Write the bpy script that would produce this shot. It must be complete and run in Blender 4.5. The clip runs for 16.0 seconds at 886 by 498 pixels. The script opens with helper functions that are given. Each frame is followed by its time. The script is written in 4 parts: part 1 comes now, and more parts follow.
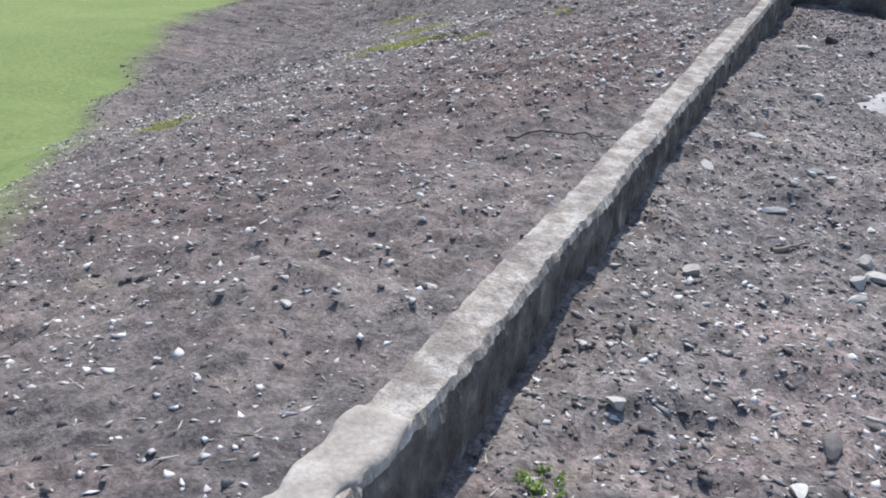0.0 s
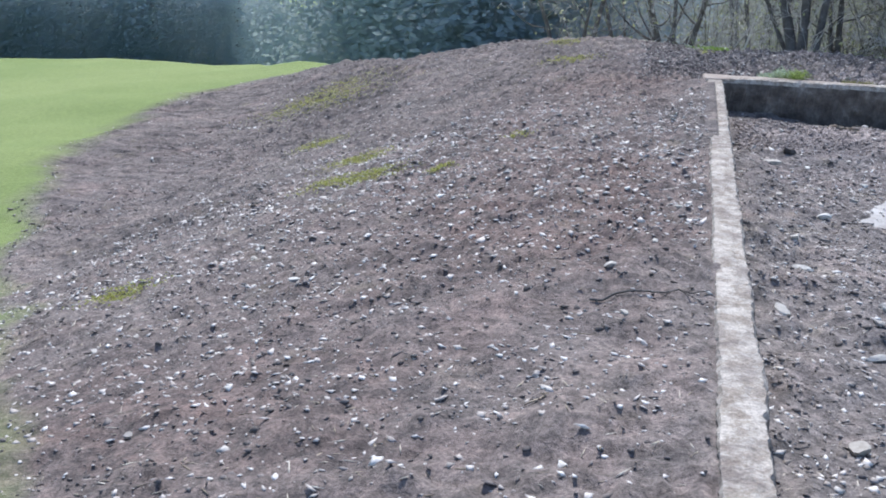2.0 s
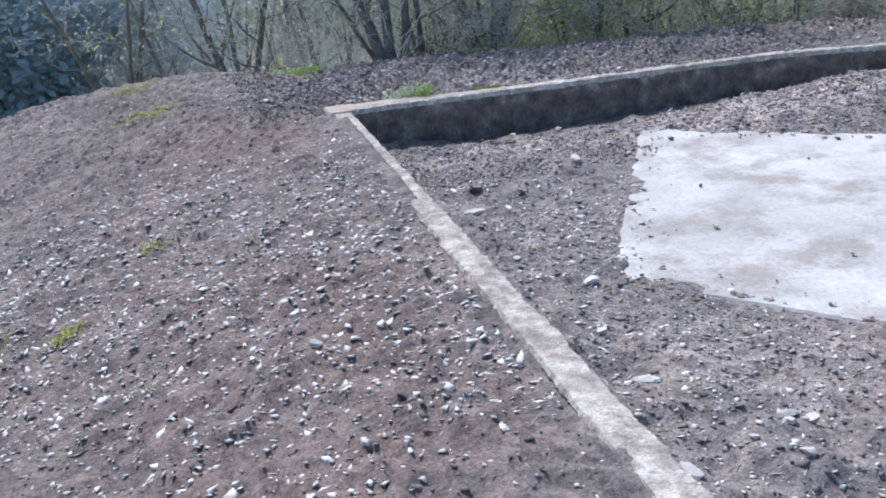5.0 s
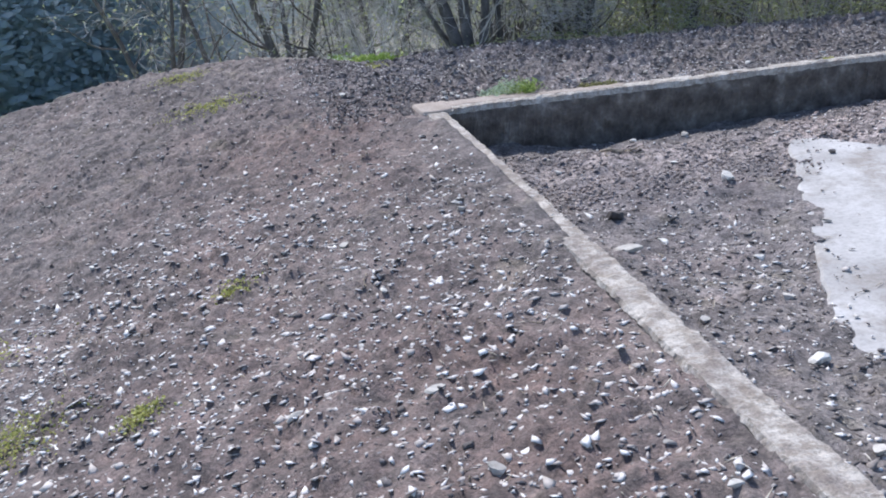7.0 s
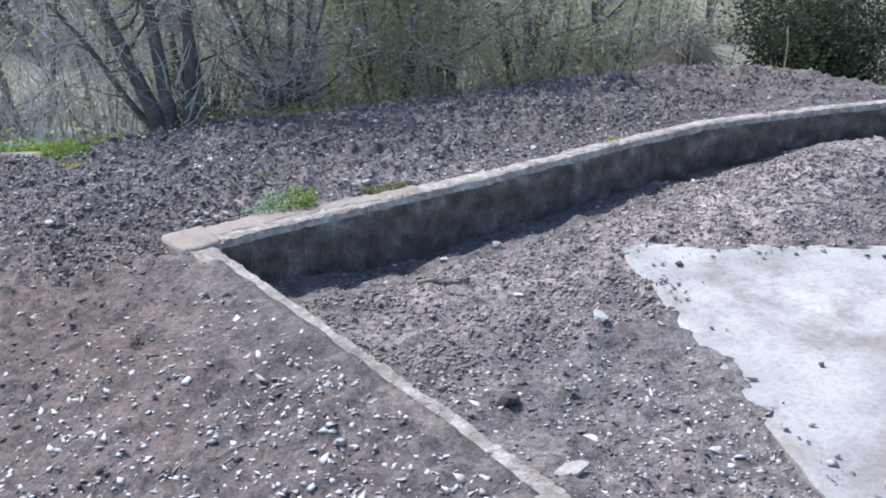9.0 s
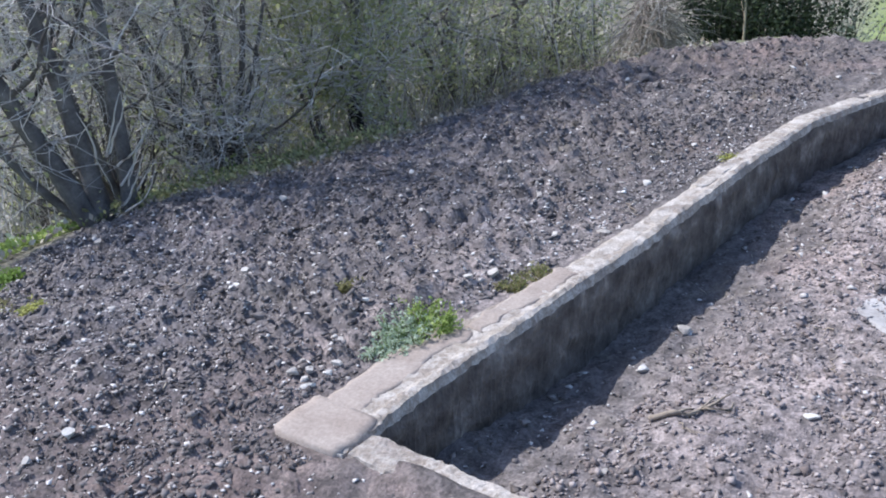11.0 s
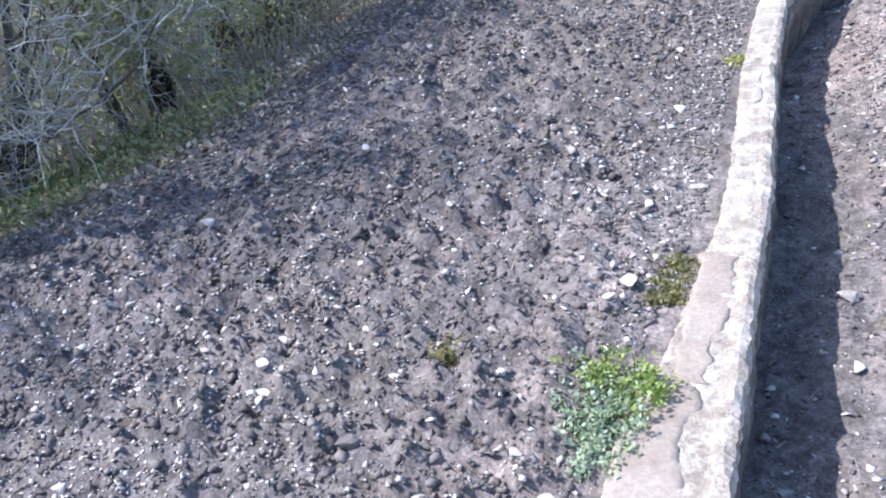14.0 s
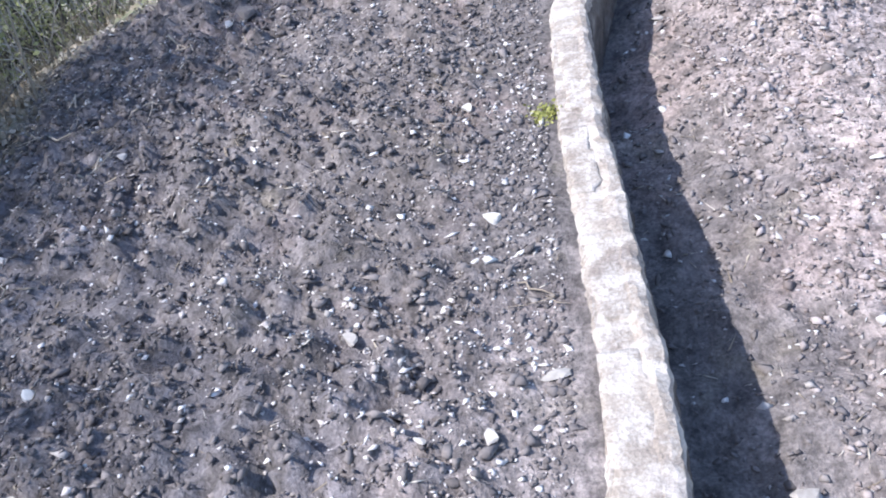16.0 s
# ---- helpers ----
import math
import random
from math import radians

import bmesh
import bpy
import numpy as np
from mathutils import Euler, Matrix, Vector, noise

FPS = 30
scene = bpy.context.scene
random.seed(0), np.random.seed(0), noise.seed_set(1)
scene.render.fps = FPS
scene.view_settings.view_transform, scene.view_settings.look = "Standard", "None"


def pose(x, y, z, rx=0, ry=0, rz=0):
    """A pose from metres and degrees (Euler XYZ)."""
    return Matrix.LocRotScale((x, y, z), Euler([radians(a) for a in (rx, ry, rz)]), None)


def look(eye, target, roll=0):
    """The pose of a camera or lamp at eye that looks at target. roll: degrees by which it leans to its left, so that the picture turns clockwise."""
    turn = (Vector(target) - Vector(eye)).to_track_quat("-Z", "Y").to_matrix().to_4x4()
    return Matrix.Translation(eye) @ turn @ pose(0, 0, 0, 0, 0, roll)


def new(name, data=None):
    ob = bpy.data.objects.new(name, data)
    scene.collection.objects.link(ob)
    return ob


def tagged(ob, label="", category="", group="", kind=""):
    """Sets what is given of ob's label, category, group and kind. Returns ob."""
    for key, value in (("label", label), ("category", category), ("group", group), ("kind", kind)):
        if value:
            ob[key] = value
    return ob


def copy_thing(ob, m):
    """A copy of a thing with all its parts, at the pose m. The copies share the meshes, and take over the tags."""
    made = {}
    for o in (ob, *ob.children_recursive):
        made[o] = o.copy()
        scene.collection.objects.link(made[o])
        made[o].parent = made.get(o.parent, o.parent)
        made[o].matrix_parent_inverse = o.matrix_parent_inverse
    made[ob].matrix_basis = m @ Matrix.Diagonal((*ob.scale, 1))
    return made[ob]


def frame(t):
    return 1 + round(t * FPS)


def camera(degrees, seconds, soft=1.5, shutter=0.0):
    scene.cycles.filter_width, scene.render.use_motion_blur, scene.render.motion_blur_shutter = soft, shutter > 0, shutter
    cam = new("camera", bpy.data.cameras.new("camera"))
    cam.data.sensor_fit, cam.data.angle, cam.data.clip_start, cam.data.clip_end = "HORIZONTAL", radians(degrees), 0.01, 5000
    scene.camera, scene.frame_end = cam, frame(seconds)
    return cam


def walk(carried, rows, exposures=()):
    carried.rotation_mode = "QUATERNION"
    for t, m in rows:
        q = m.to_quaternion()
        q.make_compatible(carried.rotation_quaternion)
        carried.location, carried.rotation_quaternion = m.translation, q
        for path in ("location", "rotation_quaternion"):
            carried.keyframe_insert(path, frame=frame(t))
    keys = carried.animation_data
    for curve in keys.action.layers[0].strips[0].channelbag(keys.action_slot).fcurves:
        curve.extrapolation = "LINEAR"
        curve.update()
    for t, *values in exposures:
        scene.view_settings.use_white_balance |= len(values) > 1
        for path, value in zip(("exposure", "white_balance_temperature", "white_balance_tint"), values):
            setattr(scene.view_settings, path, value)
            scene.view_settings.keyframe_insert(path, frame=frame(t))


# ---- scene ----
cam = camera(48.9, 16.0, soft=1.9)
PATH = [
    (0.0, 0.765, -9.631, 1.248, 65.66, -1.62, 24.29),
    (0.5, 0.480, -9.607, 1.280, 67.02, -3.26, 24.40),
    (1.0, 0.237, -9.525, 1.283, 68.18, -2.51, 21.84),
    (1.5, -0.032, -9.439, 1.300, 69.83, -1.69, 18.41),
    (2.0, -0.324, -9.348, 1.323, 71.51, -0.98, 14.19),
    (2.5, -0.465, -9.079, 1.341, 72.01, 0.58, 8.59),
    (3.0, -0.596, -8.841, 1.377, 71.67, 0.76, -0.40),
    (3.5, -0.781, -8.535, 1.395, 71.15, 0.93, -8.82),
    (4.0, -0.938, -8.158, 1.454, 70.64, 3.16, -8.37),
    (4.2, -0.987, -8.023, 1.502, 70.68, 4.07, -9.34),
    (6.3, -1.233, -6.916, 1.429, 70.12, 2.98, -19.46),
    (6.5, -1.286, -6.784, 1.424, 69.91, 3.18, -17.55),
    (7.0, -1.394, -6.374, 1.479, 69.18, 4.55, -13.07),
    (7.5, -1.306, -6.056, 1.572, 69.96, 3.28, -21.01),
    (8.0, -1.406, -5.681, 1.624, 71.12, 1.44, -28.64),
    (8.2, -1.456, -5.483, 1.646, 70.95, 1.61, -28.88),
    (10.3, -2.026, -2.905, 1.968, 65.42, 3.33, -52.11),
    (10.5, -1.990, -2.688, 1.957, 65.95, 4.03, -52.93),
    (11.0, -1.837, -2.022, 1.819, 66.25, 5.44, -50.43),
    (11.5, -1.831, -1.518, 1.801, 66.55, 4.76, -49.75),
    (12.0, -1.793, -1.137, 1.803, 67.89, 3.72, -51.31),
    (12.5, -1.814, -0.817, 1.807, 68.02, 1.86, -54.72),
    (13.0, -1.752, -0.376, 1.758, 62.42, 3.40, -58.19),
    (13.5, -1.543, -0.138, 1.719, 59.01, 8.02, -66.72),
    (14.0, -1.308, -0.013, 1.679, 58.55, 6.99, -72.86),
    (14.5, -1.000, 0.102, 1.686, 55.14, 5.67, -74.80),
    (15.0, -0.583, 0.160, 1.655, 55.63, 7.64, -79.35),
    (15.5, -0.189, 0.149, 1.685, 53.23, 9.57, -84.82),
    (16.0, 0.200, 0.147, 1.546, 53.28, 11.28, -89.39),
]
walk(cam, [(t, pose(x, y, z, rx, ry, rz)) for t, x, y, z, rx, ry, rz in PATH],
     [(0.0, 0.3, 6150, 10.5), (2.2, 0.42, 5900, 11.5), (4.2, 0.55, 5800, 12), (6.5, 0.32, 5900, 13), (8.2, 0.48, 5850, 12), (10.5, 0.42, 5850, 14), (12.5, 0.95, 5850, 15), (13.5, 1.0, 5850, 15), (16.0, 0.88, 5900, 15.5)])

# ---- light ----
world = bpy.data.worlds.new("world")
scene.world = world
world.use_nodes = True
wn = world.node_tree.nodes
sky = wn.new("ShaderNodeTexSky")
sky.sky_type, sky.sun_disc = "NISHITA", False
SUN_EL, SUN_AZ = radians(52), radians(-13)  # azimuth from +y, towards +x
sky.sun_elevation, sky.sun_rotation = SUN_EL, SUN_AZ
world.node_tree.links.new(sky.outputs[0], wn["Background"].inputs[0])
wn["Background"].inputs[1].default_value = 0.15
sun = new("sun", bpy.data.lights.new("sun", "SUN"))
sun.data.energy, sun.data.angle, sun.data.color = 3.6, radians(0.8), (1.0, 0.95, 0.88)
sun_from = Vector((math.sin(SUN_AZ) * math.cos(SUN_EL), math.cos(SUN_AZ) * math.cos(SUN_EL), math.sin(SUN_EL)))
sun.matrix_world = look(sun_from * 30, (0, 0, 0))

# ---- materials ----
def material(name, rough=0.9, metal=0.0):
    m = bpy.data.materials.new(name)
    m.use_nodes = True
    nt = m.node_tree
    b = nt.nodes["Principled BSDF"]
    b.inputs["Roughness"].default_value, b.inputs["Metallic"].default_value = rough, metal
    b.inputs["Specular IOR Level"].default_value = 0.25
    return m, nt, b


def node(nt, kind, **props):
    n = nt.nodes.new(kind)
    for k, v in props.items():
        if k == "op":
            n.operation = v
        elif k == "blend":
            n.data_type, n.blend_type = "RGBA", v
        else:
            n.inputs[k].default_value = v
    return n


def coords(nt, scale=1.0):
    geo = nt.nodes.new("ShaderNodeNewGeometry")
    mp = node(nt, "ShaderNodeVectorMath", op="SCALE")
    nt.links.new(geo.outputs["Position"], mp.inputs[0])
    mp.inputs["Scale"].default_value = scale
    return mp.outputs[0]


def noise_tex(nt, scale, detail=4.0, rough=0.55, vec=None):
    n = node(nt, "ShaderNodeTexNoise", Scale=scale, Detail=detail, Roughness=rough)
    nt.links.new(vec if vec is not None else coords(nt), n.inputs["Vector"])
    return n.outputs["Fac"]


def ramp(nt, fac, stops):
    r = nt.nodes.new("ShaderNodeValToRGB")
    el = r.color_ramp.elements
    while len(el) < len(stops):
        el.new(0.5)
    for e, (p, c) in zip(el, stops):
        e.position, e.color = p, (*c, 1)
    nt.links.new(fac, r.inputs[0])
    return r.outputs[0]


def mix(nt, fac, a, b, blend="MIX"):
    n = node(nt, "ShaderNodeMix", blend=blend)
    for v, i in ((fac, 0), (a, 6), (b, 7)):
        if isinstance(v, (int, float)):
            n.inputs[i].default_value = v
        elif isinstance(v, tuple):
            n.inputs[i].default_value = (*v, 1)
        else:
            nt.links.new(v, n.inputs[i])
    return n.outputs[2]


def bump(nt, b, height, strength=0.5, distance=0.01):
    n = node(nt, "ShaderNodeBump", Strength=strength, Distance=distance)
    nt.links.new(height, n.inputs["Height"])
    nt.links.new(n.outputs[0], b.inputs["Normal"])


def simple(name, stops, scale, fine, rough=0.9, strength=0.5, distance=0.005, island=0.0):
    """Colour by a broad noise over the stops, darkened by fine grain, with relief."""
    m, nt, b = material(name, rough)
    c = ramp(nt, noise_tex(nt, scale), stops)
    g = noise_tex(nt, fine, 3.0, 0.6)
    c = mix(nt, 0.5, c, ramp(nt, g, [(0.3, (0.45, 0.45, 0.45)), (0.7, (1, 1, 1))]), "MULTIPLY")
    if island:
        geo = nt.nodes.new("ShaderNodeNewGeometry")
        c = mix(nt, 1.0, c, ramp(nt, geo.outputs["Random Per Island"], [(0.0, (1 - island,) * 3), (1.0, (1, 1, 1))]), "MULTIPLY")
    nt.links.new(c, b.inputs["Base Color"])
    bump(nt, b, g, strength, distance)
    return m


def sp(v, k=0.35):
    return k * np.log1p(np.exp(np.clip(v / k, -40, 40)))


# the line of the far wall's inner top edge
B_LINE = [(0.0, 0.01), (0.5, 0.01), (1.1, -0.015), (1.8, -0.04), (2.8, -0.03), (3.7, -0.07), (4.6, -0.33), (5.6, -0.72), (6.6, -1.12)]
A_END, WALL_W, PIT = -12.5, 0.15, -0.29


def b_edge(x):
    return np.interp(x, [p[0] for p in B_LINE], [p[1] for p in B_LINE])


# ---- terrain ----
def hash2(ix, iy, seed):
    v = np.sin(ix * 127.1 + iy * 311.7 + seed * 74.7) * 43758.5453
    return v - np.floor(v)


def vnoise(x, y, seed=0):
    ix, iy = np.floor(x), np.floor(y)
    fx, fy = x - ix, y - iy
    fx, fy = fx * fx * (3 - 2 * fx), fy * fy * (3 - 2 * fy)
    a, b = hash2(ix, iy, seed), hash2(ix + 1, iy, seed)
    c, d = hash2(ix, iy + 1, seed), hash2(ix + 1, iy + 1, seed)
    return (a * (1 - fx) + b * fx) * (1 - fy) + (c * (1 - fx) + d * fx) * fy - 0.5


def fractal(x, y, scale, octaves, seed=0, gain=0.55):
    z, amp = 0, 1.0
    for o in range(octaves):
        z = z + amp * vnoise(x * scale * 2.03 ** o, y * scale * 2.03 ** o, seed + o)
        amp *= gain
    return z


def soil_edge(x, y):
    """Above zero on the bare soil, below on the grass round it."""
    a = np.arctan2(y + 2.0, x - 1.0)
    r = np.hypot(x - 1.0, y + 2.0)
    limit = np.interp(a, EDGE_A, EDGE_R) + 0.35 * vnoise(x * 1.3, y * 1.3, 9) + 0.12 * vnoise(x * 6, y * 6, 10)
    return limit - r


EDGE = {-180: 7.1, -165: 6.4, -150: 5.8, -133: 5.8, -120: 6.4, -105: 9.0, -90: 14, -45: 14, -10: 7.5, 10: 6.3, 23: 5.7, 36: 5.7, 48: 5.8, 55: 5.3, 62: 4.9, 70: 4.6, 78: 4.52,
        85: 4.72, 89: 4.95, 93: 5.1, 97: 4.98, 101: 4.78, 105: 4.78, 109: 5.6, 113: 6.3, 120: 6.7, 125: 7.0, 128: 7.5, 131: 8.1, 134: 9.8, 137: 11.2, 144: 11.0, 154: 9.6, 162: 8.9, 172: 7.7, 180: 7.1}
EDGE_A = np.radians(list(EDGE))
EDGE_R = np.array(list(EDGE.values()))


def in_pit(x, y):
    """Metres inside the sunken part: above zero in it."""
    return np.minimum(np.minimum(x + 0.07, b_edge(x) + 0.07 - y), np.minimum(np.interp(-y, [1.1, 7.0, 12.5], [6.6, 7.5, 8.0]) + 0.07 - x, y - A_END))


SLAB_RING = [(2.08, -0.78), (0.64, -3.53), (1.40, -4.48), (3.4, -6.45), (5.6, -4.0), (3.45, -1.98)]


def slab_inside(x, y):
    """Metres inside the slab's outline (convex, anticlockwise)."""
    d = np.full(np.shape(x), 99.0)
    for (x0, y0), (x1, y1) in zip(SLAB_RING, SLAB_RING[1:] + SLAB_RING[:1]):
        n = math.hypot(x1 - x0, y1 - y0)
        d = np.minimum(d, ((x1 - x0) * (y - y0) - (y1 - y0) * (x - x0)) / n)
    return d


def ground_z(x, y, fine=True):
    x, y = np.asarray(x, float), np.asarray(y, float)
    s = sp(-x - 0.6 - 0.45 * sp(y - 0.4))
    left = 0.16 * s + 0.03 * s * s
    left = 1.3 - sp(1.3 - left, 0.15)
    t = np.where(x > 0, 3.1 - 0.25 * x, 3.1 + 0.7 * np.clip(-x, 0, 1) + 0.1 * np.clip(-x - 1.0, 0, 3.3) + 1.3 * np.clip(-x - 4.3, 0, 6))
    far = 0.4 * sp(y - t)
    far = 2.6 - sp(2.6 - far, 0.3)
    right = 0.3 * sp(x - 5.9 - 1.0 * np.clip(-y - 0.2, 0, 1) - 0.22 * np.clip(-0.75 - y, 0, 12), 0.2)
    right = 2.5 - sp(2.5 - right, 0.3)
    z = -left - far - right + 0.07 * np.exp(-((x - 1) ** 2 + (y - 0.8) ** 2) / 1.5)
    e = soil_edge(x, y)
    out = np.clip(-e, 0, 30)
    z = z - 0.06 * out
    inside = in_pit(x, y)
    keep = np.where(y > -0.03, np.clip((y - b_edge(x) - 0.27) / 0.3, 0, 1), np.clip((-inside - 0.1) / 0.4, 0, 1))
    if fine:
        soil = np.clip(e * 2 + 0.5, 0, 1)
        near = np.clip(inside * 12, -1, 1)
        rough = 0.05 * fractal(x, y, 0.9, 3, 3) + 0.035 * fractal(x, y, 5, 3, 5)
        lumpy = np.abs(fractal(x, y, 10, 3, 8)) * (0.062 + 0.03 * np.clip((x + 0.5) / 0.5, 0, 1) * np.clip((y - 0.1) / 0.4, 0, 1)) + 0.015 * fractal(x, y, 31, 1, 13)
        z = z + soil * (rough + lumpy * (0.45 + 0.9 * np.clip(fractal(x, y, 1.1, 2, 15) + 0.4 + 0.5 * (y > 0), 0, 1)) - 0.012) * np.clip(np.abs(inside) * 4 + 0.25, 0, 1)
        z = z + (1 - soil) * 0.12 * fractal(x, y, 0.5, 3, 11)
        bare = slab_inside(x, y)
        z = np.where((z > -0.012) & (x > -0.3) & (y > -0.03), -0.012 + (z + 0.012) * keep, z)
        bank = np.clip(1.2 + inside / 0.3, 0, 1) * (y < -0.04) * (x < 0) * np.clip((y + 8.2) / 1.5, 0, 1)
        over = np.clip((y + 2.9) / 0.5, 0, 1) * np.clip((-0.16 - y) / 0.1, 0, 1)
        z = z + bank * (0.022 * over + (0.2 + 0.8 * over) * 0.026 * np.abs(fractal(x, y, 3.2, 3, 17)))
        heap = 0.16 * np.exp(-((x - 3.9) ** 2 / 1.2 + (y + 0.75) ** 2 / 0.25)) + 0.12 * np.exp(-((x - 4.6) ** 2 / 0.5 + (y + 1.1) ** 2 / 0.4))
        trench = -0.08 * np.exp(-((b_edge(x) - y) / 0.5) ** 2) * np.clip((x - 0.35) / 0.6, 0, 1)
        ledge = 0.10 * np.exp(-np.clip(x, 0, 9) / 0.45) * np.clip((-1.6 - y) / 1.2, 0, 1) * np.clip((y + 7.6) / 0.8, 0, 1)
        pit = PIT + trench + ledge + 0.06 * fractal(x, y, 0.7, 3, 21) + 0.05 * fractal(x, y, 4, 3, 25) + 0.025 * fractal(x, y, 15, 2, 28) + heap
        drift = 0.07 * fractal(x, y, 1.3, 3, 31) + 0.05 * fractal(x, y, 8, 2, 33)
        pit = np.where(bare > 0, np.minimum(pit, PIT + 0.022), pit) - 0.08 * np.clip((bare - np.clip(drift, -0.05, 0.3)) * 6 - 0.3, 0, 1)
    else:
        pit = PIT
    return np.where(inside > 0, pit, z - 0.004)


def axis(lo, hi, step, reach):
    a = list(np.arange(lo, hi + 1e-6, step))
    d, up, dn = step, a[-1], a[0]
    while up < reach:
        d *= 1.13
        up += d
        a.append(up)
    d = step
    while dn > -reach:
        d *= 1.13
        dn -= d
        a.insert(0, dn)
    return np.array(a)


def mesh_of(name, verts, faces, mat, smooth=False):
    me = bpy.data.meshes.new(name)
    me.from_pydata(verts, [], faces)
    me.update()
    if smooth:
        me.shade_smooth()
    for m in mat if isinstance(mat, (list, tuple)) else [mat]:
        me.materials.append(m)
    return me


def soil_material():
    m, nt, b = material("soil_and_grass", 0.95)
    pos = coords(nt)
    big = noise_tex(nt, 0.9, 4.0, 0.55, pos)
    c = ramp(nt, big, [(0.3, (0.14, 0.128, 0.122)), (0.5, (0.194, 0.176, 0.166)), (0.7, (0.25, 0.223, 0.204))])
    c = mix(nt, ramp(nt, noise_tex(nt, 1.7, 3.0, 0.6, pos), [(0.52, (0, 0, 0)), (0.74, (0.5, 0.5, 0.5))]), c, (0.32, 0.24, 0.215))
    c = mix(nt, ramp(nt, noise_tex(nt, 3.1, 3.0, 0.6, pos), [(0.6, (0, 0, 0)), (0.75, (0.45, 0.45, 0.45))]), c, (0.29, 0.26, 0.175))
    fine = noise_tex(nt, 70, 4.0, 0.7, pos)
    mid = noise_tex(nt, 19, 4.0, 0.65, pos)
    patch = noise_tex(nt, 5.5, 4.0, 0.6, pos)
    # first tint: bluish-grey soil, lowered further to paint in the trees' shade
    for key, tint in (("ash_shade", (0.17, 0.166, 0.183)), ("red", (0.18, 0.133, 0.118)), ("pale", (0.56, 0.475, 0.435))):
        an = nt.nodes.new("ShaderNodeAttribute")
        an.attribute_name = key
        patchy = node(nt, "ShaderNodeMath", op="MULTIPLY")
        nt.links.new(an.outputs["Fac"], patchy.inputs[0])
        nt.links.new(ramp(nt, mix(nt, 0.5, mid, noise_tex(nt, 4.0, 4.0, 0.6, pos)), [(0.36, (0.25, 0.25, 0.25)), (0.6, (1, 1, 1))]), patchy.inputs[1])
        c = mix(nt, patchy.outputs[0], c, tint)
    c = mix(nt, 0.85, c, ramp(nt, fine, [(0.34, (0.58, 0.57, 0.57)), (0.5, (0.98, 0.98, 0.98)), (0.64, (1.38, 1.36, 1.34))]), "MULTIPLY")
    c = mix(nt, 0.8, c, ramp(nt, mid, [(0.38, (0.55, 0.55, 0.55)), (0.58, (1.22, 1.22, 1.22))]), "MULTIPLY")
    c = mix(nt, 0.7, c, ramp(nt, patch, [(0.38, (0.68, 0.68, 0.69)), (0.6, (1.22, 1.2, 1.18))]), "MULTIPLY")
    at = nt.nodes.new("ShaderNodeAttribute")
    at.attribute_name = "grass"
    gr = ramp(nt, noise_tex(nt, 0.25, 5.0, 0.6, pos), [(0.3, (0.215, 0.285, 0.095)), (0.7, (0.295, 0.355, 0.14))])
    gr = mix(nt, 0.6, gr, ramp(nt, noise_tex(nt, 25, 3.0, 0.7, pos), [(0.3, (0.5, 0.5, 0.4)), (0.7, (1.1, 1.1, 1))]), "MULTIPLY")
    li = nt.nodes.new("ShaderNodeAttribute")
    li.attribute_name = "litter"
    lc = ramp(nt, noise_tex(nt, 4.5, 5.0, 0.65, pos), [(0.35, (0.25, 0.225, 0.19)), (0.5, (0.235, 0.222, 0.17)), (0.62, (0.40, 0.37, 0.31)), (0.75, (0.5, 0.46, 0.4))])
    lc = mix(nt, 0.7, lc, ramp(nt, noise_tex(nt, 40, 3.0, 0.7, pos), [(0.3, (0.35, 0.35, 0.35)), (0.7, (1.3, 1.3, 1.2))]), "MULTIPLY")
    gr = mix(nt, li.outputs["Fac"], gr, lc)
    c = mix(nt, at.outputs["Fac"], c, gr)
    nt.links.new(c, b.inputs["Base Color"])
    bump(nt, b, mix(nt, 0.5, fine, noise_tex(nt, 30, 6.0, 0.7, pos)), 0.85, 0.022)
    return m


SOIL = soil_material()


